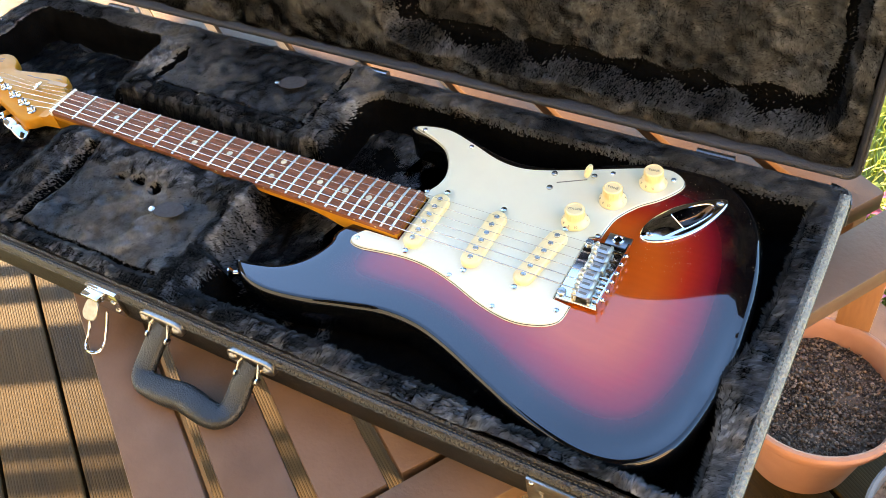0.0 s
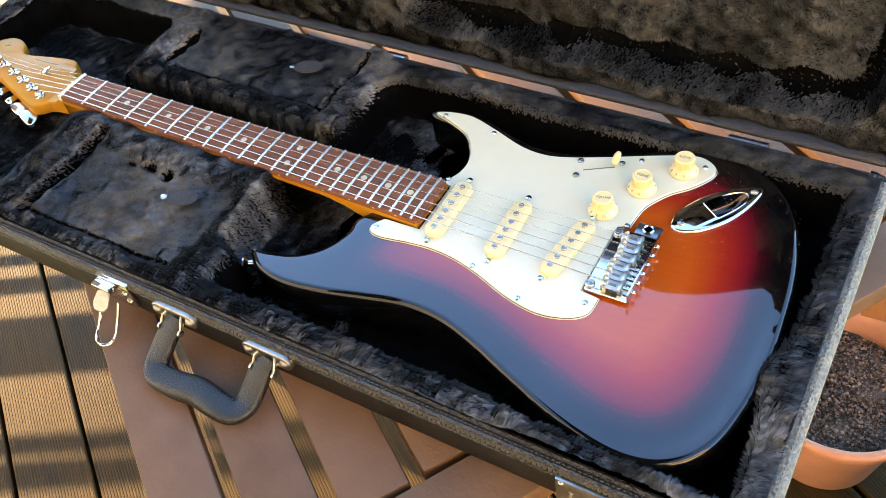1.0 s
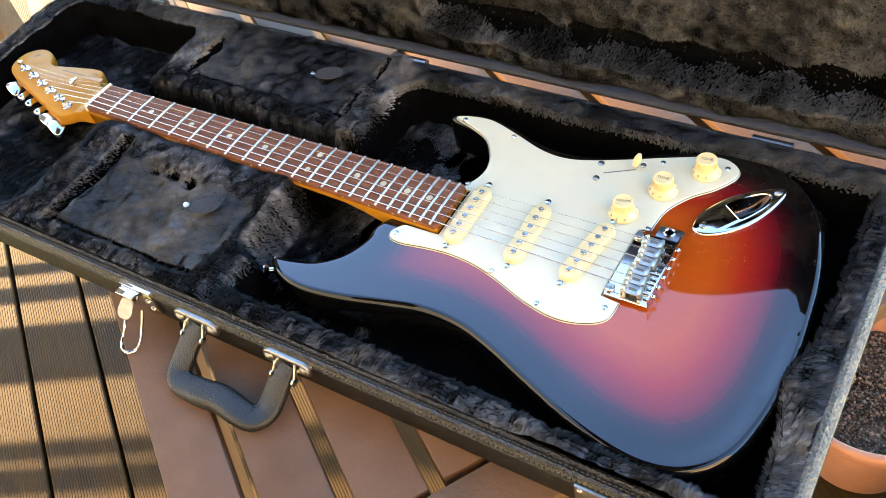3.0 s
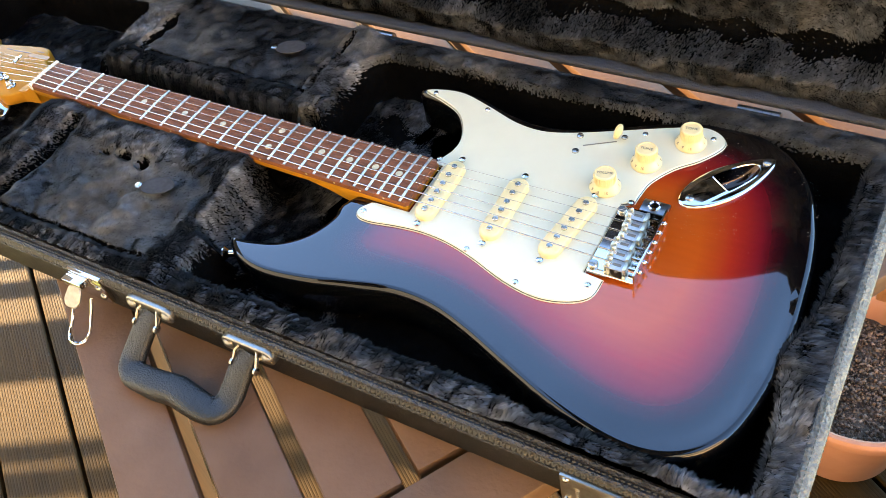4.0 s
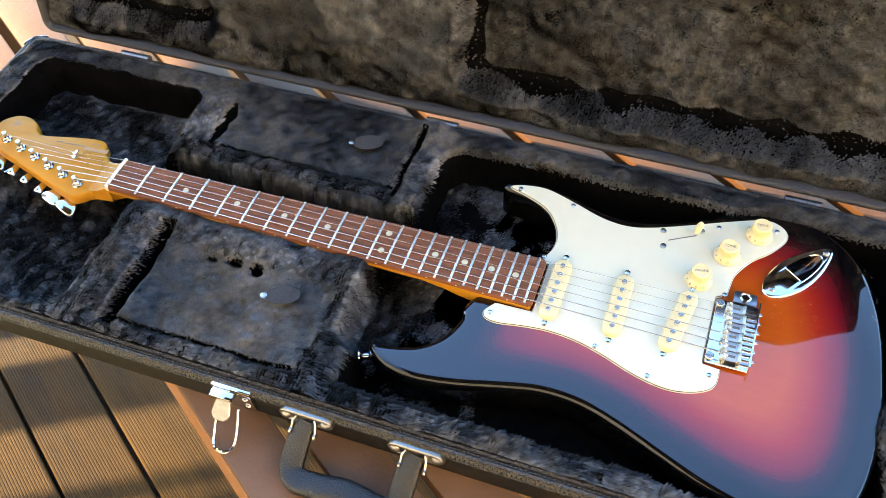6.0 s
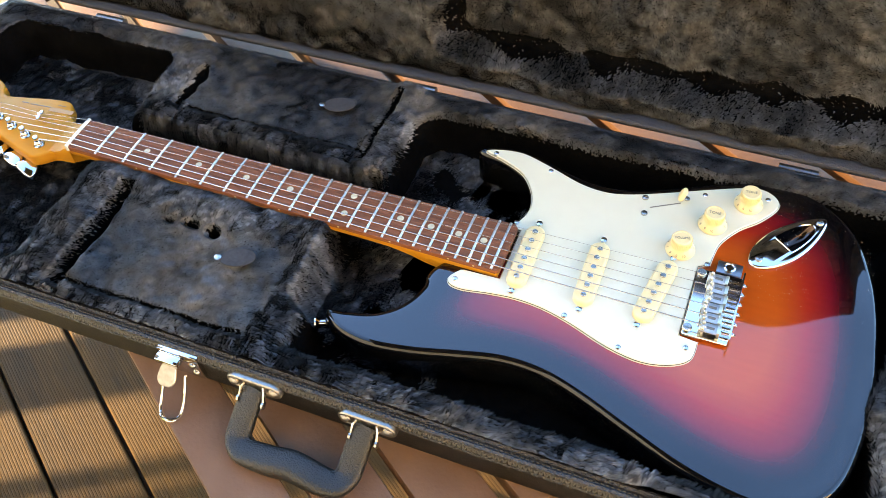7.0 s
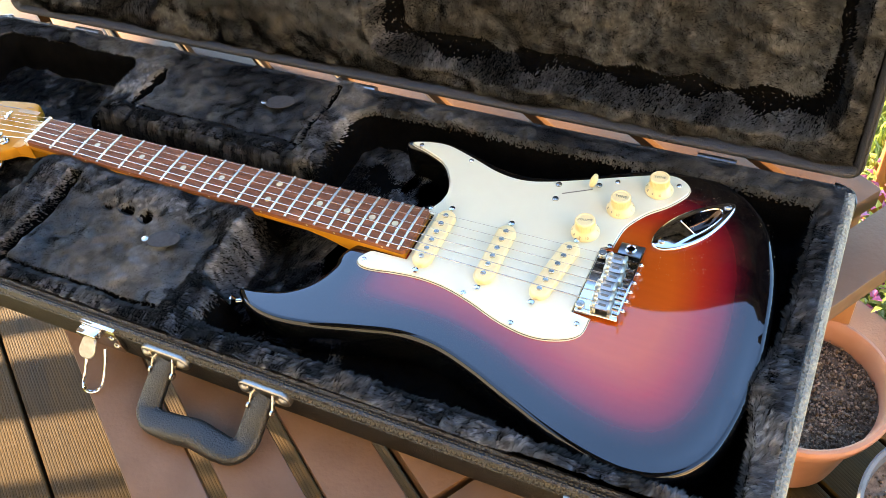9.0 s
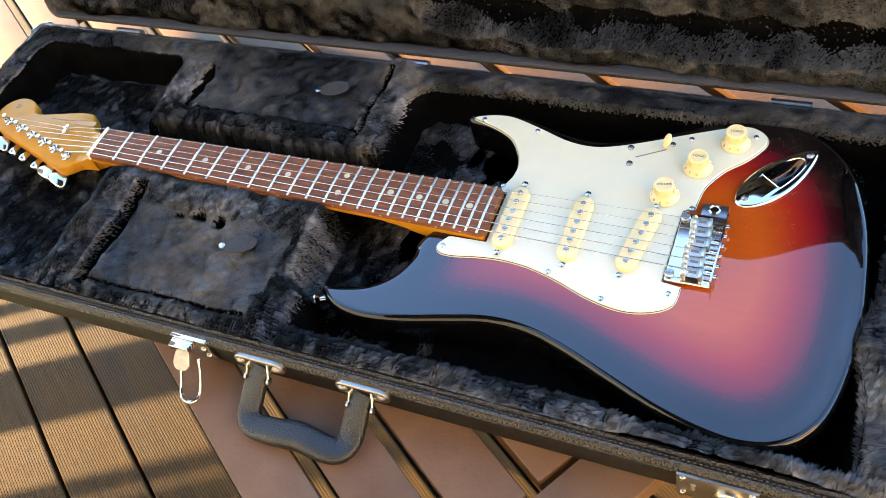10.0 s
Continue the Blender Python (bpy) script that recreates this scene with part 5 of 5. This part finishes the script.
def build_neck():
    # neck with its rounded back, swept from the nut to the heel
    bm = bmesh.new()
    loops = []
    xs = list(np.linspace(-0.6492, -0.262, 18)) + [-0.250, -0.240, -0.2355, -0.2350, -0.176]
    for x in xs:
        w = half_width(x) - 0.0004
        heel = float(smooth_step(-0.285, -0.2352, np.array(x)))
        depth = 0.0165 + 0.002 * (x + SCALE) / 0.4
        depth = depth * (1 - heel) + 0.0205 * heel
        zt = BOARD_TOP - 0.0048
        ring = [(x, w, zt)]
        for a in np.linspace(0, math.pi, 13):
            c, s = math.cos(a), math.sin(a)
            e = 1.0 - 0.7 * heel
            ring.append((x, w * math.copysign(abs(c) ** e, c), zt - 0.0015 - depth * (s ** e)))
        ring.append((x, -w, zt))
        loops.append([bm.verts.new(p) for p in ring])
    for a, b in zip(loops, loops[1:]):
        for i in range(len(a) - 1):
            bm.faces.new((a[i], a[i + 1], b[i + 1], b[i]))
        bm.faces.new((a[-1], a[0], b[0], b[-1]))
    bm.faces.new(loops[0])
    bm.faces.new(loops[-1][::-1])
    neck = part("neck", bm, M_MAPLE, guitar, "amber tinted glossy maple neck", 50)
    # headstock
    bm = bmesh.new()
    o = spline(HEAD, 5, False)
    t = 0.0145
    loft(bm, o, [(0.0022, HEAD_TOP - t), (0.0006, HEAD_TOP - t + 0.0006), (0, HEAD_TOP - t + 0.0022), (0, HEAD_TOP - 0.0024), (0.0006, HEAD_TOP - 0.0007), (0.0022, HEAD_TOP)])
    head = part("headstock", bm, M_MAPLE, guitar, "amber maple headstock with six tuners in a row", 50)
    bm = bmesh.new()
    sec = [(-0.6478, BOARD_TOP - 0.005), (-0.6540, BOARD_TOP - 0.0058), (-0.6600, HEAD_TOP + 0.0035), (-0.6680, HEAD_TOP + 0.0008), (-0.6780, HEAD_TOP - 0.0002)]
    rows_ = []
    for i, (x, z) in enumerate(sec):
        w0, w1 = -0.0200 - 0.0006 * i, 0.0203 + 0.0002 * i
        rows_.append([bm.verts.new((x, w0, HEAD_TOP - 0.012)), bm.verts.new((x, w0, z)), bm.verts.new((x, w1, z)), bm.verts.new((x, w1, HEAD_TOP - 0.012))])
    for a, b in zip(rows_, rows_[1:]):
        for i in range(3):
            bm.faces.new((a[i], a[i + 1], b[i + 1], b[i]))
    part("head_transition", bm, M_MAPLE, neck, smooth=60)
    # fretboard, crowned across
    bm = bmesh.new()
    x1 = -0.1745
    loops = []
    for x in list(np.linspace(-0.6455, -0.182, 20)) + [-0.178, -0.1755, -0.1745]:
        w = half_width(x) - (0.0 if x < -0.1785 else 0.004 * ((x + 0.1785) / 0.004) ** 2)
        loops.append([bm.verts.new((x, -w, BOARD_TOP - 0.005))] + [bm.verts.new((x, y, BOARD_TOP + crown(y) - (0.0004 if abs(y) > w * 0.99 else 0))) for y in np.linspace(-w, w, 13)] + [bm.verts.new((x, w, BOARD_TOP - 0.005))])
    for a, b in zip(loops, loops[1:]):
        for i in range(len(a) - 1):
            bm.faces.new((a[i], a[i + 1], b[i + 1], b[i]))
        bm.faces.new((a[-1], a[0], b[0], b[-1]))
    bm.faces.new(loops[0])
    bm.faces.new(loops[-1][::-1])
    board = part("fretboard", bm, M_ROSE, neck, "brown rosewood fretboard", 40)
    for n in range(1, 23):
        x = fret_x(n)
        w = half_width(x) - 0.0004
        bm = bmesh.new()
        ys = np.linspace(-w, w, 13)
        tube(bm, [(x, y, BOARD_TOP + crown(y) + 0.0001) for y in ys], 0.0013, 8, False, (1.0, 0.85))
        part("fret", bm, M_FRET, board, smooth=60)
    dots = [(n, 0.0) for n in (3, 5, 7, 9, 15, 17, 19, 21)] + [(12, -0.011), (12, 0.011)]
    for n, y in dots:
        bm = bmesh.new()
        lathe(bm, [(0.0032, -0.0005), (0.0032, 0.00022), (0, 0.00026)], 20, Matrix.Translation(((fret_x(n) + fret_x(n - 1)) / 2, y, BOARD_TOP + crown(y))))
        part("dot_inlay", bm, M_DOT, board)
    for n, y in dots:
        if y <= 0:
            bm = bmesh.new()
            x = (fret_x(n) + fret_x(n - 1)) / 2
            lathe(bm, [(0.0010, 0), (0, 0.0002)], 10, Matrix.Translation((x, -half_width(x) - 0.0001, BOARD_TOP - 0.0022)) @ Matrix.Rotation(radians(90), 4, "X"))
            part("side_dot", bm, M_DOT, board)
    bm = bmesh.new()
    loops = []
    for y in np.linspace(-0.0212, 0.0212, 13):
        z = BOARD_TOP + crown(y) + 0.0018
        loops.append([bm.verts.new(p) for p in ((-0.6490, y, BOARD_TOP - 0.006), (-0.6490, y, z - 0.0008), (-0.6482, y, z), (-0.6464, y, z - 0.0004), (-0.6456, y, z - 0.0012), (-0.6456, y, BOARD_TOP - 0.005))])
    for a, b in zip(loops, loops[1:]):
        for i in range(6):
            bm.faces.new((a[i], a[(i + 1) % 6], b[(i + 1) % 6], b[i]))
    bm.faces.new(loops[0])
    bm.faces.new(loops[-1][::-1])
    part("nut", bm, M_BONE, neck, "off-white bone nut", 50)
    return head


head = build_neck()
PEGS = [(-0.808, 0.0165), (-0.7840, 0.0095), (-0.7605, 0.0025), (-0.7370, -0.0045), (-0.7140, -0.0110), (-0.6905, -0.0180)]


def build_tuners():
    way = Vector((-0.29, -1, 0)).normalized()
    for i, (x, y) in enumerate(PEGS):
        bm = bmesh.new()
        m = Matrix.Translation((x, y, HEAD_TOP))
        lathe(bm, [(0.0056, -0.0005), (0.0056, 0.0012), (0.0046, 0.0020), (0.0034, 0.0022), (0.0030, 0.0030), (0.0027, 0.0060), (0.0022, 0.0075), (0.0030, 0.0100), (0.0028, 0.0118), (0.0016, 0.0122), (0, 0.0122)], 20, m)
        tuner = part("tuner", bm, M_CHROME, guitar, "chrome tuning machine")
        edge = Vector((x, y, 0)) + way * 0.0108
        bm = bmesh.new()
        a = Vector((edge.x, edge.y, HEAD_TOP - 0.0165))
        tube(bm, [a - way * 0.006, a + way * 0.008], 0.0026, 10)
        part("button_shaft", bm, M_CHROME, tuner)
        bm = bmesh.new()
        mm = Matrix.Translation(a + way * 0.0105) @ Matrix.Rotation(math.atan2(way.y, way.x), 4, "Z") @ Matrix.Rotation(radians((-20, 32, 44, 38, -8, -22)[i]), 4, "X")
        outline = [(-0.0070, 0.0030), (-0.0040, 0.0062), (0.0020, 0.0092), (0.0062, 0.0086), (0.0082, 0.0045), (0.0082, -0.0045), (0.0062, -0.0086), (0.0020, -0.0092), (-0.0040, -0.0062), (-0.0070, -0.0030)]
        outline = [(u * 1.2, w * 1.3) for u, w in outline]
        loft(bm, spline(outline, 3), [(0.0020, -0.0042), (0.0006, -0.0034), (0, -0.0014), (0, 0.0014), (0.0006, 0.0034), (0.0020, 0.0042)])
        bmesh.ops.transform(bm, matrix=mm, verts=bm.verts)
        part("tuner_button", bm, M_CHROME, tuner, "chrome tuner button", 50)
    bm = bmesh.new()
    m = Matrix.Translation((-0.7140, 0.0165, HEAD_TOP)) @ Matrix.Rotation(radians(8), 4, "Z")
    box(bm, -0.0020, 0.0020, -0.0065, 0.0065, 0.0050, 0.0062, 0.0005, m=m)
    lathe(bm, [(0.0022, 0), (0.0022, 0.0062), (0.0016, 0.0075), (0, 0.0078)], 14, m)
    box(bm, -0.0050, -0.001, -0.0030, -0.0018, 0.0040, 0.0056, 0.0003, m=m)
    box(bm, -0.0050, -0.001, 0.0018, 0.0030, 0.0040, 0.0056, 0.0003, m=m)
    part("string_tree", bm, M_CHROME, guitar, "chrome string tree")
    # decals, unreadable: plain bars
    for x, y, l, w, a, mat in ((-0.7000, 0.0330, 0.0300, 0.0060, 4, M_DECAL), (-0.7280, 0.0335, 0.0260, 0.0011, 5, M_INK), (-0.7480, 0.0325, 0.0090, 0.0011, 5, M_INK), (-0.7040, 0.0402, 0.010, 0.0008, 4, M_INK),
                               (-0.8130, 0.0405, 0.0080, 0.0009, 20, M_INK), (-0.8135, 0.0432, 0.0080, 0.0009, 20, M_INK), (-0.8140, 0.0458, 0.0060, 0.0009, 20, M_INK)):
        bm = bmesh.new()
        box(bm, -l / 2, l / 2, -w / 2, w / 2, 0, 0.0002, m=Matrix.Translation((x, y, HEAD_TOP)) @ Matrix.Rotation(radians(a), 4, "Z"))
        part("decal", bm, mat, head, "worn printed mark")


build_tuners()


def build_strings():
    z_s = TOP + 0.0035 + 0.0084
    for k in range(6):
        yb, yn = -0.0262 + 0.01048 * k, -0.0178 + 0.00712 * k
        fx = (0.0020, 0.0008, -0.0004, 0.0012, 0.0002, -0.0012)[k]
        r = (0.00060, 0.00049, 0.00039, 0.00026, 0.00021, 0.00018)[k]
        px, py = PEGS[5 - k]
        zn = BOARD_TOP + crown(yn) + 0.0022
        pts = [(fx + 0.0100, yb, TOP + 0.0062), (fx + 0.0012, yb, z_s - 0.0002), (fx - 0.0004, yb, z_s), (-SCALE + 0.0008, yn, zn), (-SCALE - 0.0012, yn, zn - 0.0003)]
        if k >= 4:
            pts.append((-0.7140, 0.0165 + (0.0035 if k == 5 else -0.0020), HEAD_TOP + 0.0044))
        pts.append((px + 0.0004, py + 0.0027, HEAD_TOP + 0.0062))
        bm = bmesh.new()
        tube(bm, pts, r, 8)
        for i in range(4):
            tube(bm, [(px + 0.0031 * math.cos(a), py + 0.0031 * math.sin(a), HEAD_TOP + 0.0042 + 0.0006 * i) for a in np.linspace(0, 2 * math.pi, 14, endpoint=False)], r * 1.2, 5, True)
        part("string", bm, M_STEEL, guitar, "taut steel guitar string", 60)


build_strings()

# ---- pots and planting beside the table ----


def build_pot():
    at = Vector((0.196, 0.397, 0.0))
    p = thing("flower_pot", "terracotta flower pot filled with dry soil on the deck", "flower pot", at)
    T = Matrix.Translation(at)
    bm = bmesh.new()
    lathe(bm, [(0, 0.006), (0.080, 0.006), (0.084, 0.010), (0.113, 0.166), (0.123, 0.168), (0.127, 0.172), (0.132, 0.192), (0.1325, 0.197), (0.130, 0.201), (0.125, 0.202), (0.121, 0.199), (0.118, 0.188), (0.111, 0.16), (0.108, 0.14), (0, 0.135)], 56, T)
    part("pot", bm, M_TERRA, p, "orange terracotta pot with a thick rim", 40)
    bm = bmesh.new()
    loops = []
    rng = np.random.default_rng(5)
    for k in range(0, 17):
        r = 0.1125 * k / 16
        loops.append([bm.verts.new(T @ Vector((r * math.cos(a), r * math.sin(a), 0.163 + 0.006 * noise.noise(Vector((r * math.cos(a) * 30, r * math.sin(a) * 30, 2))) + rng.uniform(-0.002, 0.002) - 0.016 * math.exp(-((r * math.cos(a) + 0.02) ** 2 + (r * math.sin(a) + 0.01) ** 2) / 0.0012)))) for a in np.linspace(0, 2 * math.pi, 64, endpoint=False)])
    for a, b in zip(loops, loops[1:]):
        for i in range(64):
            bm.faces.new((a[i], a[(i + 1) % 64], b[(i + 1) % 64], b[i]))
    bmesh.ops.remove_doubles(bm, verts=bm.verts, dist=1e-5)
    part("soil", bm, M_SOIL, p, "dry brown crumbly soil", 20)
    clods("soil_litter", 9500, at, 0.109, 0.164, p, 6)


def clods(name, count, at, radius, z, parent, seed, mat=None):
    """Loose crumbs of soil, uneven little stones."""
    rng = np.random.default_rng(seed)
    base = np.array([(1, 0, 0), (-1, 0, 0), (0, 1, 0), (0, -1, 0), (0, 0, 1), (0, 0, -1)], float)
    tri = np.array([(0, 2, 4), (2, 1, 4), (1, 3, 4), (3, 0, 4), (2, 0, 5), (1, 2, 5), (3, 1, 5), (0, 3, 5)])
    r, a = radius * np.sqrt(rng.random(count)), rng.uniform(0, 2 * np.pi, count)
    s = 0.0008 + 0.0034 * rng.random(count) ** 5
    c = np.stack([at[0] + r * np.cos(a), at[1] + r * np.sin(a), z + 0.002 * rng.normal(0, 1, count) + s * 0.2], 1)
    v = c[:, None] + base * s[:, None, None] * rng.uniform(0.6, 1.3, (count, 6, 1))
    f = tri[None] + np.arange(count)[:, None, None] * 6
    ob = array_mesh(name, v.reshape(-1, 3), f.reshape(-1, 3), mat or M_CLOD, parent)
    ob["kind"] = "stuff"


build_pot()


def build_grey_pot():
    at = Vector((0.446, 0.240, 0.0))
    p = thing("plant_pot", "grey plastic pot of light gravelly soil on the deck", "flower pot", at)
    T = Matrix.Translation(at)
    bm = bmesh.new()
    lathe(bm, [(0, 0.002), (0.112, 0.002), (0.115, 0.006), (0.141, 0.178), (0.148, 0.181), (0.149, 0.196), (0.146, 0.199), (0.141, 0.196), (0.138, 0.165), (0, 0.155)], 56, T)
    part("pot", bm, M_GREYPOT, p, "thin grey plastic pot", 40)
    bm = bmesh.new()
    lathe(bm, [(0, 0.174), (0.06, 0.175), (0.1390, 0.173), (0.1385, 0.16)], 48, T)
    part("soil", bm, M_CLOD, p, "pale gravelly soil")
    clods("gravel", 3000, at, 0.136, 0.176, p, 9)


build_grey_pot()


def blades(name, count, x0, x1, y0, y1, z, length, mat, seed, keep=None):
    rng = np.random.default_rng(seed)
    x, y = rng.uniform(x0, x1, count), rng.uniform(y0, y1, count)
    if keep is not None:
        k = keep(x, y) & (rng.random(count) < np.exp(-((x - 0.4) ** 2 + (y - 1.7) ** 2) / 2.6))
        x, y = x[k], y[k]
    n = len(x)
    a = rng.uniform(0, 2 * np.pi, n)
    ln = length * rng.uniform(0.5, 1.4, n)
    lean = np.stack([np.cos(a), np.sin(a), np.zeros(n)], 1) * rng.uniform(0.1, 0.7, n)[:, None]
    side = np.stack([-np.sin(a), np.cos(a), np.zeros(n)], 1) * (0.0025 * rng.uniform(0.6, 1.4, n))[:, None]
    root = np.stack([x, y, np.full(n, z)], 1)
    mid = root + (lean * 0.35 + [0, 0, 0.65]) * ln[:, None]
    tip = root + (lean + [0, 0, 0.9]) * ln[:, None]
    v = np.stack([root - side, root + side, mid + side * 0.8, tip, mid - side * 0.8], 1).reshape(-1, 3)
    b = np.arange(n)[:, None] * 5
    return array_mesh(name, v, np.concatenate([b + [0, 1, 2], b + [0, 2, 4], b + [4, 2, 3]], 0), mat)


def beyond_deck(x, y):
    return (0.553 * x + 0.833 * y > DECK_EDGE + 0.10)


grass = blades("grass", 500000, -4.0, 5.0, -1.0, 6.0, -0.17, 0.085, M_GRASS, 41, beyond_deck)
tagged(grass, "bright sunlit green grass beyond the deck", "grass", kind="stuff")


def build_shrub(x, y, seed, mats):
    s = thing("bedding_plant", "low bedding plant with pink and green leaves", "plant", (x, y, -0.15), "plants along the deck")
    rng = np.random.default_rng(seed)
    for name, mat, count in (("green_leaves", M_LEAF, 300), ("pink_leaves", M_PETAL, 130)):
        bm = bmesh.new()
        for _ in range(count):
            a, r, h = rng.uniform(0, 2 * np.pi), 0.13 * math.sqrt(rng.random()), rng.uniform(0.05, 0.20)
            m = Matrix.Translation((x + r * math.cos(a), y + r * math.sin(a), -0.15 + h)) @ Matrix.Rotation(a, 4, "Z") @ Matrix.Rotation(rng.uniform(-0.9, 0.5), 4, "Y") @ Matrix.Rotation(rng.uniform(-0.5, 0.5), 4, "X")
            l, w = rng.uniform(0.014, 0.028), rng.uniform(0.005, 0.010)
            v = [bm.verts.new(m @ Vector(p)) for p in ((0, 0, 0), (l * 0.4, w, 0.004), (l, 0, -0.003), (l * 0.4, -w, 0.004), (l * 0.5, 0, 0))]
            for i, j in ((0, 1), (1, 2), (2, 3), (3, 0)):
                bm.faces.new((v[i], v[j], v[4]))
        part(name, bm, mat, s, smooth=0)
    bm = bmesh.new()
    for _ in range(9):
        a, r = rng.uniform(0, 2 * np.pi), 0.10 * math.sqrt(rng.random())
        tube(bm, [(x, y, -0.15), (x + r * 0.5 * math.cos(a), y + r * 0.5 * math.sin(a), -0.06), (x + r * math.cos(a), y + r * math.sin(a), 0.01)], 0.002, 5)
    part("stems", bm, M_LEAF, s)


for i, (x, y) in enumerate(((0.27, 0.88), (0.40, 0.80), (0.54, 0.72), (0.30, 1.02), (0.50, 0.92))):
    build_shrub(x, y, 60 + i, None)


def build_shade_screen():
    """An unseen screen added at the end of the deck to block the sun: boarded above, with slanting bars below that
    throw striped shade on the boards.
    """
    f = thing("shade_screen", "unseen brown screen with slanting bars, added to block the sun", "fence", (-2.1, 0.1, 0))
    for k in range(12):
        bm = bmesh.new()
        box(bm, -2.112, -2.088, -0.45, 0.28 if k < 3 else 0.475, 0.62 + 0.15 * k, 0.767 + 0.15 * k, 0.003)
        part("board", bm, M_SCREEN, f)
    # extra panel, placed only to keep sun off the terracotta pot
    bm = bmesh.new()
    box(bm, -2.112, -2.088, 0.60, 0.86, 0.70, 0.98, 0.003)
    part("panel", bm, M_SCREEN, f)
    for q0, q1 in ((0.0735, 0.0865), (0.100, 0.118), (0.143, 0.200), (0.252, 0.268), (0.273, 0.295)):
        bm = bmesh.new()
        m = Matrix.Translation((-2.1, 0, 0)) @ Matrix(((1, 0, 0, 0), (0, 1, 0, 0), (0, 0.33, 1, 0), (0, 0, 0, 1)))
        box(bm, -0.004, 0.004, -0.75, 0.62, q0, q1, 0.001, m=m)
        part("bar", bm, M_SCREEN, f)
    for y in (-0.41, 0.66):
        bm = bmesh.new()
        box(bm, -2.20, -2.13, y - 0.035, y + 0.035, -0.16, 2.42 if y < 0.5 else 0.62, 0.004)
        part("post", bm, M_SCREEN, f)


build_shade_screen()


bm = bmesh.new()
box(bm, 0.189, 0.241, 0.519, 0.571, 0.001, 0.375, 0.003)
tagged(part("wooden_stump_post", bm, M_POST), "short orange-brown square wooden post on the deck beyond the table", "post")
bm = bmesh.new()
box(bm, 0.245, 0.335, 1.06, 1.15, -0.17, 1.3, 0.004)
tagged(part("wooden_post", bm, M_POST), "orange-brown square wooden post standing in the lawn", "post")
deck_boards()
